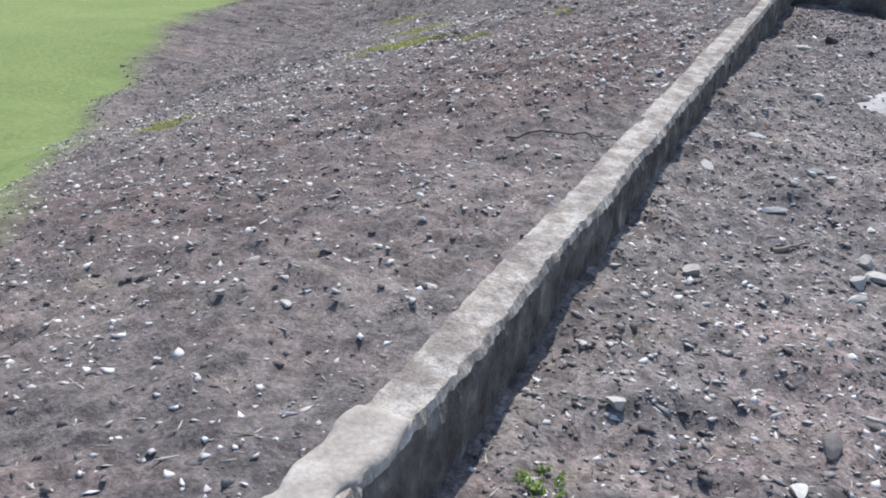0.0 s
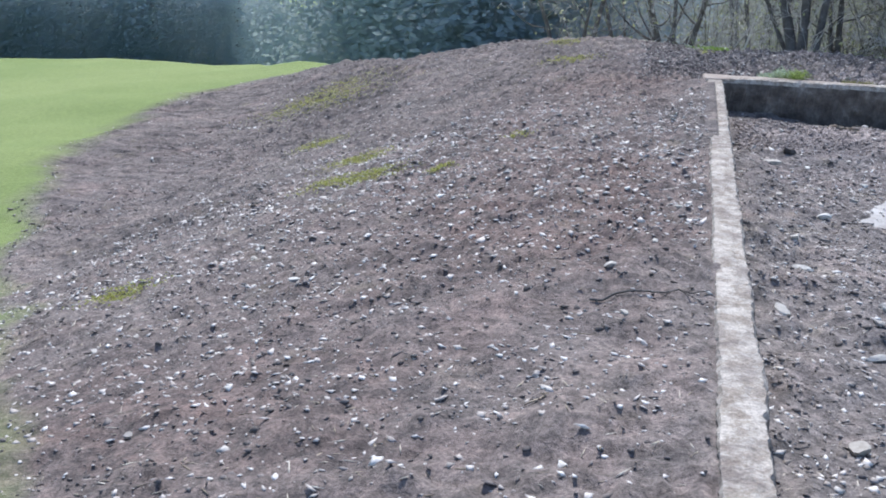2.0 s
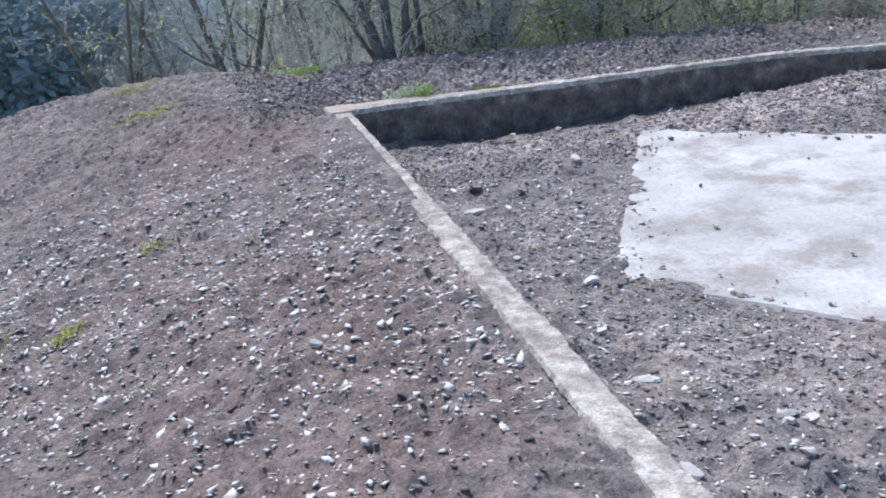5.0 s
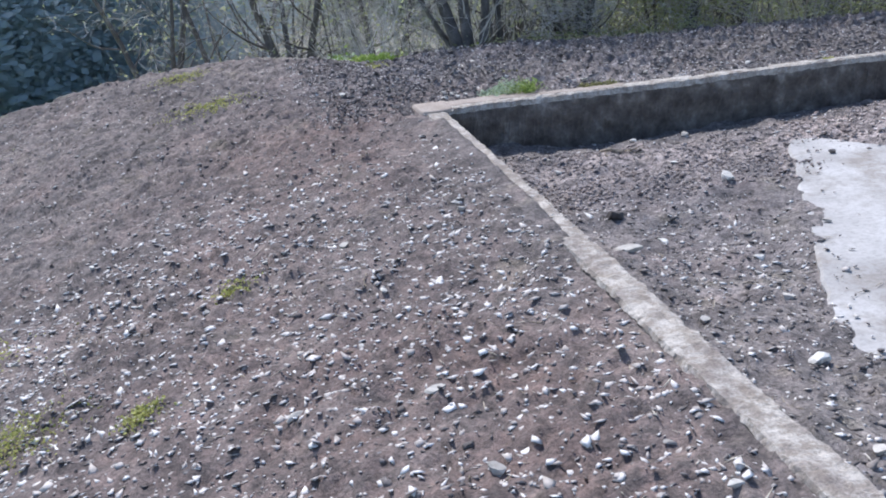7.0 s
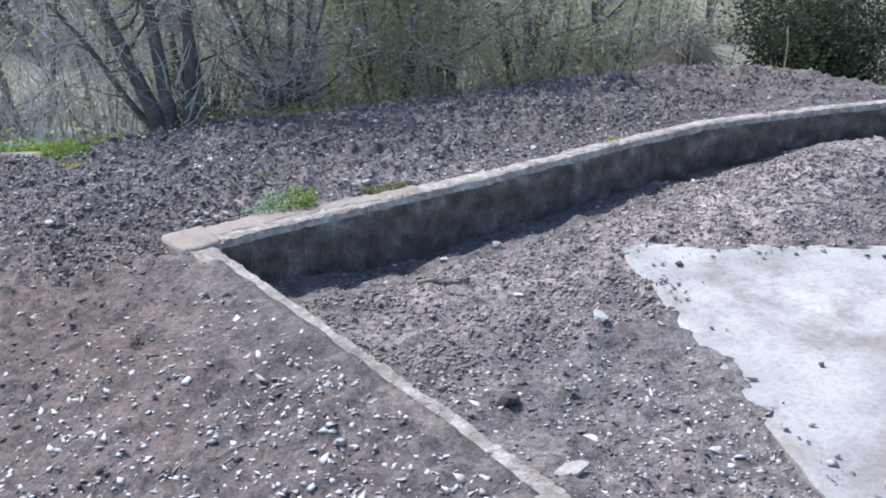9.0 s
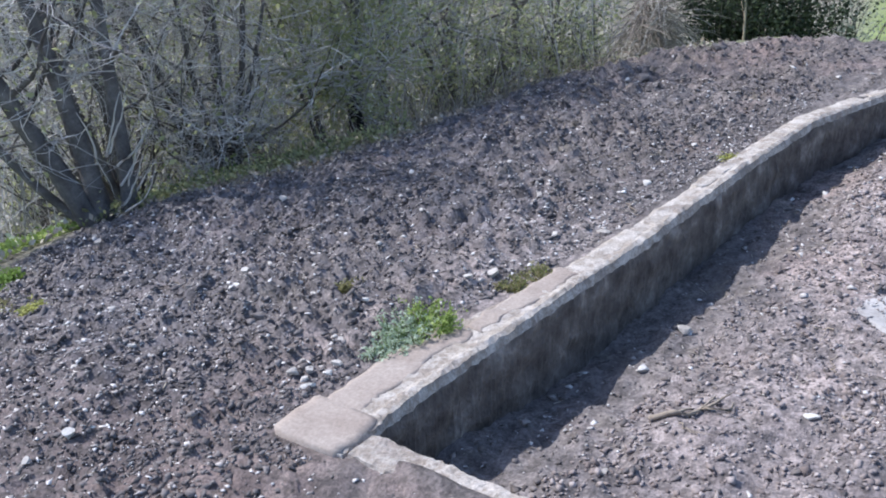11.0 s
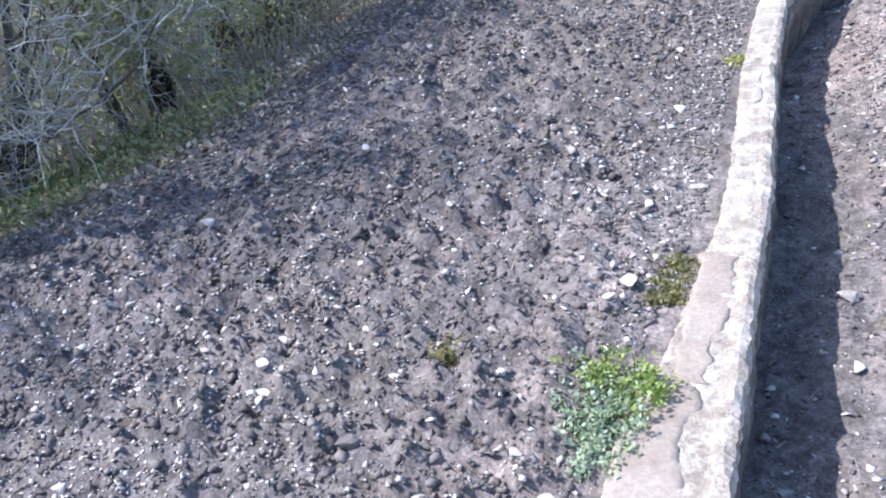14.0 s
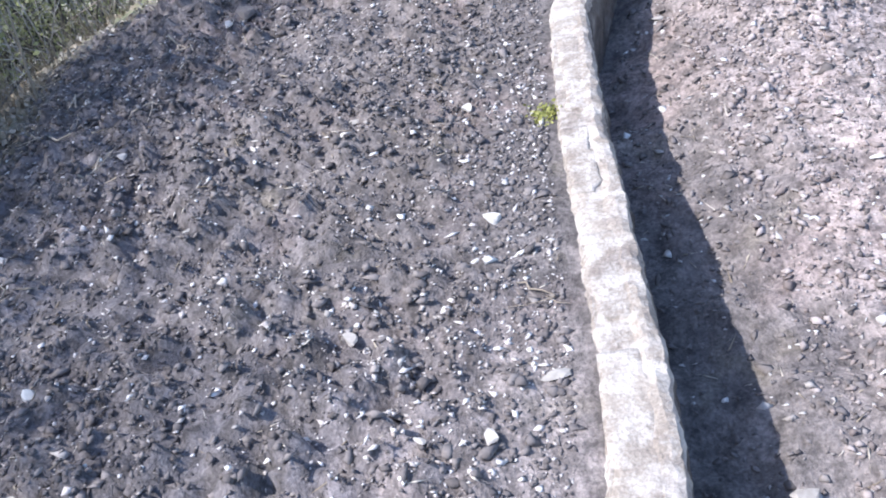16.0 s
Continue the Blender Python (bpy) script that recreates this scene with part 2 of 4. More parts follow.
def build_ground():
    xs, ys = axis(-5.0, 6.4, 0.026, 220), axis(-9.0, 4.6, 0.026, 220)
    X, Y = np.meshgrid(xs, ys)
    Z = ground_z(X, Y)
    nx, ny = len(xs), len(ys)
    i = np.arange(nx * ny).reshape(ny, nx)
    q = np.stack([i[:-1, :-1], i[:-1, 1:], i[1:, 1:], i[1:, :-1]], -1).reshape(-1, 4)
    me = bpy.data.meshes.new("ground")
    me.vertices.add(nx * ny)
    me.vertices.foreach_set("co", np.stack([X, Y, Z], -1).astype(np.float32).ravel())
    me.loops.add(q.size)
    me.loops.foreach_set("vertex_index", q.ravel().astype(np.int32))
    me.polygons.add(len(q))
    me.polygons.foreach_set("loop_start", np.arange(0, q.size, 4, dtype=np.int32))
    me.update(calc_edges=True)
    g = np.clip(-soil_edge(X, Y) * 3.0 + 0.5, 0, 1)
    lit = np.clip(np.minimum(Y - 0.2 - 0.25 * X, X + 4.5 + 0.27 * (Y - 5)) * 0.8, 0, 1)
    def spot(x, y, w, h):
        return np.exp(-((X - x) / w) ** 2 - ((Y - y) / h) ** 2)

    out = in_pit(X, Y) < 0
    # bluish-grey soil patches; those north of the wall also carry painted tree shade
    ash_shade = np.clip(0.75 * spot(2.6, 1.9, 2.0, 0.9) + 0.6 * spot(1.5, 0.75, 0.5, 0.35) + 0.4 * spot(0.6, 2.3, 0.9, 0.6) + 0.45 * spot(-0.2, 1.3, 0.9, 0.8), 0, 0.8) * out + 0.35 * spot(0.8, -1.3, 0.7, 1.2) * ~out
    red = np.clip(0.7 * spot(-0.8, -4.3, 0.7, 1.4) + 0.42 * spot(-1.7, -3.4, 1.1, 2.2) + 0.7 * spot(-0.9, -0.2, 0.8, 1.2) + 0.6 * spot(-2.2, -6.8, 1.2, 0.8) + 0.5 * spot(5.2, 1.0, 0.9, 0.6) + 0.6 * spot(0.02, 0.55, 0.25, 0.2) + 0.3 * np.clip(-X * 2, 0, 1), 0, 0.95) * out
    # pale tint stops short of the north wall, deepening its shadow by colour
    pale = np.clip(0.6 * spot(2.3, -0.85, 1.9, 0.35) + 0.5 * spot(4.0, -0.95, 1.2, 0.4) + 0.3 * spot(0.8, -0.8, 0.5, 0.3) + 0.12 * (Y < -1.0), 0, 0.9) * ~out + 0.45 * spot(0.9, 0.4, 0.9, 0.3) * out
    for key, val in (("grass", g), ("litter", lit), ("ash_shade", ash_shade), ("red", red), ("pale", pale)):
        a = me.attributes.new(key, "FLOAT", "POINT")
        a.data.foreach_set("value", val.astype(np.float32).ravel())
    me.materials.append(SOIL)
    me.shade_smooth()
    ob = new("ground", me)
    return tagged(ob, "bare grey-brown stony soil running out into mown green grass", "ground", kind="structure")


ground = build_ground()


def lime_material(name, white, soil_cover):
    """Old lime concrete: pale patches where it is bare, soil-stained elsewhere."""
    m, nt, b = material(name, 0.93)
    pos = coords(nt)
    c = ramp(nt, noise_tex(nt, 5.0, 4.0, 0.6, pos), [(0.3, (0.27, 0.225, 0.185)), (0.5, (0.38, 0.33, 0.275)), (0.7, (0.48, 0.425, 0.36))])
    c = mix(nt, ramp(nt, noise_tex(nt, 13.0, 6.0, 0.72, pos), [(white - 0.03, (0, 0, 0)), (white + 0.13, (1, 1, 1))]), c, (0.62, 0.57, 0.505))
    c = mix(nt, ramp(nt, noise_tex(nt, 4.0, 6.0, 0.72, pos), [(soil_cover - 0.03, (0, 0, 0)), (soil_cover + 0.16, (0.8, 0.8, 0.8))]), c, (0.22, 0.185, 0.165))
    f = noise_tex(nt, 95, 4.0, 0.7, pos)
    c = mix(nt, 0.7, c, ramp(nt, f, [(0.3, (0.5, 0.5, 0.5)), (0.6, (1.1, 1.1, 1.1))]), "MULTIPLY")
    nt.links.new(c, b.inputs["Base Color"])
    bump(nt, b, f, 0.8, 0.008)
    return m


LIME = lime_material("soil_stained_lime_concrete", 0.46, 0.48)
RUBBLE = lime_material("broken_lime_edge", 0.47, 0.53)
PLASTER = simple("pale_lime_plaster", [(0.3, (0.31, 0.252, 0.21)), (0.46, (0.41, 0.345, 0.292)), (0.72, (0.5, 0.435, 0.375))], 3.5, 80, 0.9, 0.35, 0.003)
WORN = simple("worn_beige_plaster", [(0.3, (0.38, 0.335, 0.285)), (0.5, (0.52, 0.465, 0.405)), (0.7, (0.66, 0.61, 0.54))], 6.0, 70, 0.9, 0.6, 0.005)


def slab_material():
    """Cream concrete, cloudy, with tan soil stains and fine specks."""
    m, nt, b = material("pale_concrete", 0.9)
    pos = coords(nt)
    c = ramp(nt, noise_tex(nt, 1.6, 5.0, 0.6, pos), [(0.3, (0.35, 0.333, 0.315)), (0.5, (0.48, 0.462, 0.44)), (0.66, (0.62, 0.603, 0.58))])
    c = mix(nt, ramp(nt, noise_tex(nt, 2.3, 6.0, 0.68, pos), [(0.5, (0, 0, 0)), (0.64, (0.85, 0.85, 0.85))]), c, (0.3, 0.268, 0.235))
    c = mix(nt, ramp(nt, noise_tex(nt, 0.8, 6.0, 0.7, pos), [(0.55, (0, 0, 0)), (0.7, (0.6, 0.6, 0.6))]), c, (0.29, 0.272, 0.255))
    f = noise_tex(nt, 45, 5.0, 0.7, pos)
    c = mix(nt, 0.6, c, ramp(nt, f, [(0.3, (0.6, 0.58, 0.56)), (0.55, (1.05, 1.05, 1.05))]), "MULTIPLY")
    nt.links.new(c, b.inputs["Base Color"])
    bump(nt, b, f, 0.5, 0.005)
    return m


SLAB = slab_material()


def part(name, me, parent, label=""):
    ob = new(name, me)
    ob.parent = parent
    if label:
        tagged(ob, label)
    return ob


def stations(line, step):
    pts = [Vector(p) for p in line]
    st, dist = [], 0.0
    for a, b in zip(pts, pts[1:]):
        n = max(1, int((b - a).length / step))
        for k in range(n):
            st.append((a.lerp(b, k / n), (b - a).normalized(), dist + (b - a).length * k / n))
        dist += (b - a).length
    st.append((pts[-1], (pts[-1] - pts[-2]).normalized(), dist))
    # even out the directions where the line bends
    out = []
    for i, (p, d, s) in enumerate(st):
        near = st[max(0, i - 4):i + 5]
        dd = sum((q[1] for q in near), Vector((0, 0)))
        out.append((p, dd.normalized(), s))
    return out


def vn(a, b, seed):
    return float(vnoise(np.array(float(a)), np.array(float(b)), seed))


def sweep(name, st, prof, mat, jag, rise, seed, mats=None, faceted=True, wide=None, lip=0.0):
    """Sweeps an open profile of (across, height, roughness) along the stations; the last point never moves."""
    verts, faces = [], []
    m = len(prof)
    for p, d, s in st:
        nrm = Vector((-d.y, d.x))
        for k, (o, z, w) in enumerate(prof):
            if wide and o > 0.07:
                o = 0.07 + (o - 0.07) * wide(s)
            if s < lip and z > 0:
                z = 0.0
            oo = o + w * jag * (0.8 * vn(s * 2.3, 0.5, seed + 5) + 0.5 * vn(s * 11, k * 1.7, seed) + 0.6 * vn(s * 31, k * 2.9, seed + 1) + 0.45 * vn(s * 67, k * 3.7, seed + 4))
            zz = z + w * rise * (0.6 * vn(s * 7, k * 1.3, seed + 2) + 0.6 * vn(s * 29, k * 2.3, seed + 3) + 0.5 * vn(s * 61, k * 3.1, seed + 6))
            q = p + nrm * oo
            verts.append((q.x, q.y, zz))
    idx = []
    for i in range(len(st) - 1):
        for k in range(m - 1):
            a, b = i * m + k, i * m + k + 1
            faces.append((a, a + m, b + m, b))
            idx.append(mats[k] if mats else 0)
    faces += [tuple(range(m)), tuple(range((len(st) - 1) * m, len(st) * m))[::-1]]
    idx += [0, 0]
    me = mesh_of(name, verts, faces, mat, not faceted)
    me.polygons.foreach_set("material_index", idx)
    me.update()
    return me


# the walls' upright faces are darker and browner than their tops
FACE = simple("dark_old_concrete_face", [(0.3, (0.085, 0.074, 0.067)), (0.45, (0.145, 0.126, 0.112)), (0.58, (0.205, 0.18, 0.16)), (0.72, (0.36, 0.33, 0.295))], 8.0, 40, 0.95, 1.0, 0.015)


def low_wall(name, line, width, label, seed, top=0.0, mat=None, jag=0.013, ridge=0.0, wide=None, lip=0.0):
    """ridge: how far the broken inner lip stands above the top behind it."""
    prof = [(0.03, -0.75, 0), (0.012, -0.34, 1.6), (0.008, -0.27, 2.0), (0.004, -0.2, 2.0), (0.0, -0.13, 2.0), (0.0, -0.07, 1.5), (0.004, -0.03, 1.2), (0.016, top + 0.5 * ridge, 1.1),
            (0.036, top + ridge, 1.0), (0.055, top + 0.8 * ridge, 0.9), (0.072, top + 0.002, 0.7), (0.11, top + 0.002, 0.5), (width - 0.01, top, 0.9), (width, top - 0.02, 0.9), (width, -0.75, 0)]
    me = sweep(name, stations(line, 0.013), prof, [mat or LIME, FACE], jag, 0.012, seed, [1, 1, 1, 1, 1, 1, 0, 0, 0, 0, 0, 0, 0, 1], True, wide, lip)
    return tagged(new(name, me), label, "wall", kind="structure")


def b_width(s):
    """The far wall's top is broad by the corner and narrows along it."""
    return float(np.interp(s, [0.0, 0.6, 1.15, 1.8, 7.0], [3.2, 2.8, 1.8, 1.1, 1.0]))


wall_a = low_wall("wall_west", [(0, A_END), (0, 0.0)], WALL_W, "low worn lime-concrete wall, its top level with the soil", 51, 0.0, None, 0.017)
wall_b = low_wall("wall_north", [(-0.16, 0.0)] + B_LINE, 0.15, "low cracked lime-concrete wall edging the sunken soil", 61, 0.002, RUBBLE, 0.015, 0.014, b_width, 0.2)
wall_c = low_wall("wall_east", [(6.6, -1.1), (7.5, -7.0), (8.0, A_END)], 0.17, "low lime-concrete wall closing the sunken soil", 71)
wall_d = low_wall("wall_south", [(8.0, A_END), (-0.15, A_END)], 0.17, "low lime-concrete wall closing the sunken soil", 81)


def cap_pieces(parent, line, spans, seed, mat, z=0.010):
    """Worn plaster screed in broken lengths: (from, to) metres along the line, its inner and outer edge across it."""
    st = stations(line, 0.016)
    for n, (a, b, lo, hi) in enumerate(spans):
        sd = seed + 7 * n
        run = [q for q in st if a <= q[2] <= b]
        verts, faces, m = [], [], 11
        for p, d, s in run:
            nrm = Vector((-d.y, d.x))
            end = min(1.0, (s - a) / (0.02 + 0.05 * abs(vn(s * 40, 1.0, sd))) + 0.88, (b - s) / (0.02 + 0.05 * abs(vn(s * 40, 2.0, sd))) + 0.88)
            l = lo + 0.035 * vn(s * 5, 3.0, sd) + 0.03 * vn(s * 22, 4.0, sd) + 0.016 * vn(s * 60, 7.0, sd)
            h = hi + 0.02 * vn(s * 4, 5.0, sd) + 0.022 * vn(s * 23, 6.0, sd)
            l, h = (l + h) / 2 - (h - l) / 2 * end, (l + h) / 2 + (h - l) / 2 * end
            for k in range(m):
                u = min(1, max(0, (k - 1) / (m - 3)))
                q = p + nrm * (l + (h - l) * u)
                rise = z * min(1.0, 0.55 + min(u, 1 - u) * 3.5) + 0.005 * vn(s * 18, u * 3, sd + 2)
                verts.append((q.x, q.y, -0.03 if k in (0, m - 1) else rise))
        for i in range(len(run) - 1):
            faces += [(i * m + k, (i + 1) * m + k, (i + 1) * m + k + 1, i * m + k + 1) for k in range(m - 1)]
        faces += [tuple(range(m)), tuple(range((len(run) - 1) * m, len(run) * m))[::-1]]
        part("plaster_cap", mesh_of("plaster_cap", verts, faces, mat, True), parent, "pale broken plaster capping")


SCREED = lime_material("white_worn_screed", 0.45, 0.56)
B_CAP = [(-0.17, 0.0)] + B_LINE
cap_pieces(wall_b, B_CAP, [(0.0, 0.22, 0.004, 0.32), (0.19, 0.86, 0.12, 0.285), (0.85, 1.5, 0.095, 0.2)], 91, PLASTER, 0.008)
cap_pieces(wall_b, B_CAP, [(1.48, 2.0, 0.055, 0.155), (2.1, 2.44, 0.04, 0.14), (2.62, 3.0, 0.06, 0.145), (3.1, 3.62, 0.04, 0.13), (3.7, 4.42, 0.05, 0.135), (4.5, 5.6, 0.04, 0.13), (5.7, 6.9, 0.04, 0.12)], 131, SCREED)
cap_pieces(wall_a, [(0, A_END), (0, 0.0)], [(4.0, 4.52, 0.02, 0.15)], 191, WORN)


def build_slab():
    top = PIT + 0.012
    ring = []
    for (x0, y0), (x1, y1) in zip(SLAB_RING, SLAB_RING[1:] + SLAB_RING[:1]):
        k = max(2, int(math.hypot(x1 - x0, y1 - y0) / 0.05))
        for i in range(k):
            t = i / k
            x, y = x0 + (x1 - x0) * t, y0 + (y1 - y0) * t
            ring.append((x + 0.02 * vn(x * 9, y * 9, 41), y + 0.02 * vn(x * 9, y * 9, 42)))
    n = len(ring)
    cx, cy = sum(p[0] for p in ring) / n, sum(p[1] for p in ring) / n
    verts = [(x + (cx - x) * 0.006, y + (cy - y) * 0.006, top) for x, y in ring] + [(x, y, top - 0.012) for x, y in ring] + [(x, y, top - 0.25) for x, y in ring]
    faces = [tuple(range(n))]
    for j in (0, n):
        faces += [(j + i, j + i + n, j + (i + 1) % n + n, j + (i + 1) % n) for i in range(n)]
    return tagged(new("concrete_slab", mesh_of("concrete_slab", verts, faces, SLAB)), "pale worn concrete slab lying level with the sunken soil", "slab", kind="structure")


slab = build_slab()

# ---- loose stones and clods ----
def island_material(name, stops, rough=0.85, fine=60):
    m, nt, b = material(name, rough)
    geo = nt.nodes.new("ShaderNodeNewGeometry")
    c = ramp(nt, geo.outputs["Random Per Island"], stops)
    f = noise_tex(nt, fine, 3.0, 0.6)
    c = mix(nt, 0.5, c, ramp(nt, f, [(0.3, (0.55, 0.55, 0.55)), (0.65, (1.1, 1.1, 1.1))]), "MULTIPLY")
    nt.links.new(c, b.inputs["Base Color"])
    bump(nt, b, f, 0.4, 0.004)
    return m


PEBBLE = island_material("pebbles", [(0.0, (0.14, 0.122, 0.112)), (0.5, (0.19, 0.167, 0.153)), (0.72, (0.3, 0.27, 0.247)), (0.87, (0.58, 0.55, 0.51)), (1.0, (0.84, 0.82, 0.78))])
CLOD = island_material("soil_clods", [(0.0, (0.13, 0.117, 0.112)), (0.5, (0.19, 0.171, 0.163)), (1.0, (0.28, 0.252, 0.236))], 0.95, 90)
PALE_CLOD = island_material("pale_crumbs", [(0.0, (0.2, 0.165, 0.15)), (0.5, (0.33, 0.28, 0.255)), (1.0, (0.5, 0.44, 0.41))], 0.95)
CHIP = island_material("stone_chips", [(0.0, (0.42, 0.375, 0.34)), (0.4, (0.62, 0.57, 0.53)), (1.0, (0.86, 0.83, 0.79))])
STRAW = island_material("dry_bits", [(0.0, (0.22, 0.18, 0.13)), (0.5, (0.45, 0.39, 0.3)), (1.0, (0.7, 0.65, 0.56))])

ICO = bmesh.new()
bmesh.ops.create_icosphere(ICO, subdivisions=1, radius=1.0)
ICO_V = np.array([v.co[:] for v in ICO.verts])
ICO_F = np.array([[v.index for v in f.verts] for f in ICO.faces])
ICO.free()
OCT_V = np.array([(1, 0, 0), (-1, 0, 0), (0, 1, 0), (0, -1, 0), (0, 0, 1), (0, 0, -1)], float)
OCT_F = np.array([(0, 2, 4), (2, 1, 4), (1, 3, 4), (3, 0, 4), (2, 0, 5), (1, 2, 5), (3, 1, 5), (0, 3, 5)])


def fast_mesh(name, V, F, mat):
    me = bpy.data.meshes.new(name)
    me.vertices.add(len(V))
    me.vertices.foreach_set("co", V.astype(np.float32).ravel())
    k = F.shape[1]
    me.loops.add(F.size)
    me.loops.foreach_set("vertex_index", F.ravel().astype(np.int32))
    me.polygons.add(len(F))
    me.polygons.foreach_set("loop_start", np.arange(0, F.size, k, dtype=np.int32))
    me.update(calc_edges=True)
    me.materials.append(mat)
    return me


rng = np.random.default_rng(7)


def lumps(name, xy, size, flat, long, mat, shape=(OCT_V, OCT_F), sink=0.36, jitter=0.28):
    """Many small uneven lumps lying on the ground, in one mesh."""
    SV, SF = shape
    n = len(xy)
    z = ground_z(xy[:, 0], xy[:, 1])
    on = slab_inside(xy[:, 0], xy[:, 1]) > 0.05
    z = np.where(on & (in_pit(xy[:, 0], xy[:, 1]) > 0), np.maximum(z, PIT + 0.02), z)
    sx = size * long
    sy = size
    sz = size * flat
    V = SV[None] * (1 + jitter * rng.uniform(-1, 1, (n, len(SV), 1)))
    V = V * np.stack([sx, sy, sz], -1)[:, None]
    a = rng.uniform(0, 2 * np.pi, n)
    tilt = rng.normal(0, 0.25, (n, 2))
    V[:, :, 2] += V[:, :, 0] * tilt[:, :1] + V[:, :, 1] * tilt[:, 1:]
    x = V[:, :, 0] * np.cos(a)[:, None] - V[:, :, 1] * np.sin(a)[:, None]
    y = V[:, :, 0] * np.sin(a)[:, None] + V[:, :, 1] * np.cos(a)[:, None]
    P = np.stack([x + xy[:, :1], y + xy[:, 1:], V[:, :, 2] + (z + sz * (1 - 2 * sink))[:, None]], -1)
    F = SF[None] + (np.arange(n) * len(SV))[:, None, None]
    return new(name, fast_mesh(name, P.reshape(-1, 3), F.reshape(-1, 3), mat))


def spread(n, x0, x1, y0, y1, seed, patch=1.1, keep=0.0):
    """Points on the bare soil, thicker in patches."""
    p = np.stack([rng.uniform(x0, x1, n), rng.uniform(y0, y1, n)], -1)
    w = fractal(p[:, 0], p[:, 1], patch, 3, seed) * 1.4 + 0.55
    ok = (rng.uniform(0, 1, n) < np.clip(w, keep, 1)) & (soil_edge(p[:, 0], p[:, 1]) > -0.1)
    ok &= ~((p[:, 0] > -WALL_W - 0.02) & (p[:, 0] < 0.02) & (p[:, 1] < 0.03) & (rng.uniform(0, 1, n) < 0.93))
    d = p[:, 1] - b_edge(p[:, 0])
    ok &= ~((d > -0.03) & (d < np.interp(p[:, 0], [0, 0.8, 1.6, 3.0], [0.33, 0.3, 0.22, 0.18])) & (p[:, 0] > -0.2))
    ok &= ~((slab_inside(p[:, 0], p[:, 1]) > 0.05) & (in_pit(p[:, 0], p[:, 1]) > 0) & (rng.uniform(0, 1, n) > 0.6 * np.exp(-slab_inside(p[:, 0], p[:, 1]) / 0.07) + 0.0004))
    return p[ok]


def near(n, seed, lo):
    """Sizes of small stones: many tiny, few large."""
    return np.clip(rng.lognormal(lo - 0.1, 0.5, n), 0.003, 0.018)


p = spread(52000, -6.5, 6.5, -9.3, 5.2, 101, 1.1, 0.12)
tagged(lumps("gravel", p, near(len(p), 1, -5.1), rng.uniform(0.2, 0.5, len(p)), rng.uniform(1, 2.0, len(p)), PEBBLE, jitter=0.7), "pale small stones strewn over the soil", "gravel", kind="stuff")
p = spread(14000, -10.5, -5.0, -5.0, 9.0, 109, 0.8, 0.2)
tagged(lumps("gravel", p, near(len(p), 1, -4.7), rng.uniform(0.2, 0.5, len(p)), rng.uniform(1, 2.0, len(p)), PEBBLE, jitter=0.7), "pale small stones strewn over the soil", "gravel", kind="stuff")
p = spread(46000, 0.0, 5.6, -9.3, 0.0, 103, 1.3, 0.15)
tagged(lumps("pit_gravel", p, near(len(p), 1, -5.0), rng.uniform(0.2, 0.5, len(p)), rng.uniform(1, 1.9, len(p)), PEBBLE, jitter=0.7), "pale stone and mortar crumbs over the sunken soil", "gravel", kind="stuff")
p = spread(56000, -6.0, 6.2, -9.3, 4.8, 105, 0.8, 0.3)
tagged(lumps("soil_crumbs", p, np.clip(rng.lognormal(-5.1, 0.5, len(p)), 0.003, 0.015), rng.uniform(0.35, 0.7, len(p)), rng.uniform(1, 1.5, len(p)), CLOD, jitter=0.8, sink=0.46), "dark crumbled soil clods", "soil", kind="stuff")
p = spread(52000, -0.8, 4.6, 0.1, 2.9, 111, 2.2, 0.35)
tagged(lumps("soil_crumbs", p, np.clip(rng.lognormal(-5.2, 0.45, len(p)), 0.0025, 0.016), rng.uniform(0.5, 0.9, len(p)), rng.uniform(1, 1.6, len(p)), CLOD, jitter=0.8, sink=0.36), "dark crumbled soil clods", "soil", kind="stuff")
p = spread(20000, -0.8, 4.6, 0.1, 2.9, 113, 2.6, 0.2)
tagged(lumps("gravel", p, np.clip(rng.lognormal(-5.35, 0.5, len(p)), 0.0022, 0.014), rng.uniform(0.35, 0.8, len(p)), rng.uniform(1, 2.0, len(p)), PEBBLE, jitter=0.7), "pale small stones strewn over the soil", "gravel", kind="stuff")
# pale crumbs keep clear of the north wall's shadow so it stays darker
p = spread(15000, 0.1, 4.2, -1.6, -0.4, 115, 2.4, 0.3)
tagged(lumps("pit_crumbs", p, np.clip(rng.lognormal(-5.0, 0.45, len(p)), 0.003, 0.018), rng.uniform(0.5, 0.9, len(p)), rng.uniform(1, 1.6, len(p)), PALE_CLOD, jitter=0.55, sink=0.3), "pale crumbled soil and mortar", "soil", kind="stuff")
p = spread(14000, -2.8, 1.2, -8.6, -1.4, 117, 2.0, 0.2)
tagged(lumps("gravel", p, np.clip(rng.lognormal(-4.95, 0.45, len(p)), 0.004, 0.016), rng.uniform(0.16, 0.4, len(p)), rng.uniform(1, 1.7, len(p)), CHIP, jitter=0.65), "pale flat stone chips strewn over the soil", "gravel", kind="stuff")
p = spread(11000, -4.5, -0.15, -5.0, 0.9, 123, 0.6, 0.06)
tagged(lumps("gravel", p, np.clip(rng.lognormal(-4.65, 0.4, len(p)), 0.005, 0.018), rng.uniform(0.16, 0.4, len(p)), rng.uniform(1.0, 1.8, len(p)), CHIP, jitter=0.7), "pale broken stone chips lying thick on the slope", "gravel", kind="stuff")
p = spread(14000, -6.0, -0.1, -6.5, 3.6, 119, 0.7, 0.1)
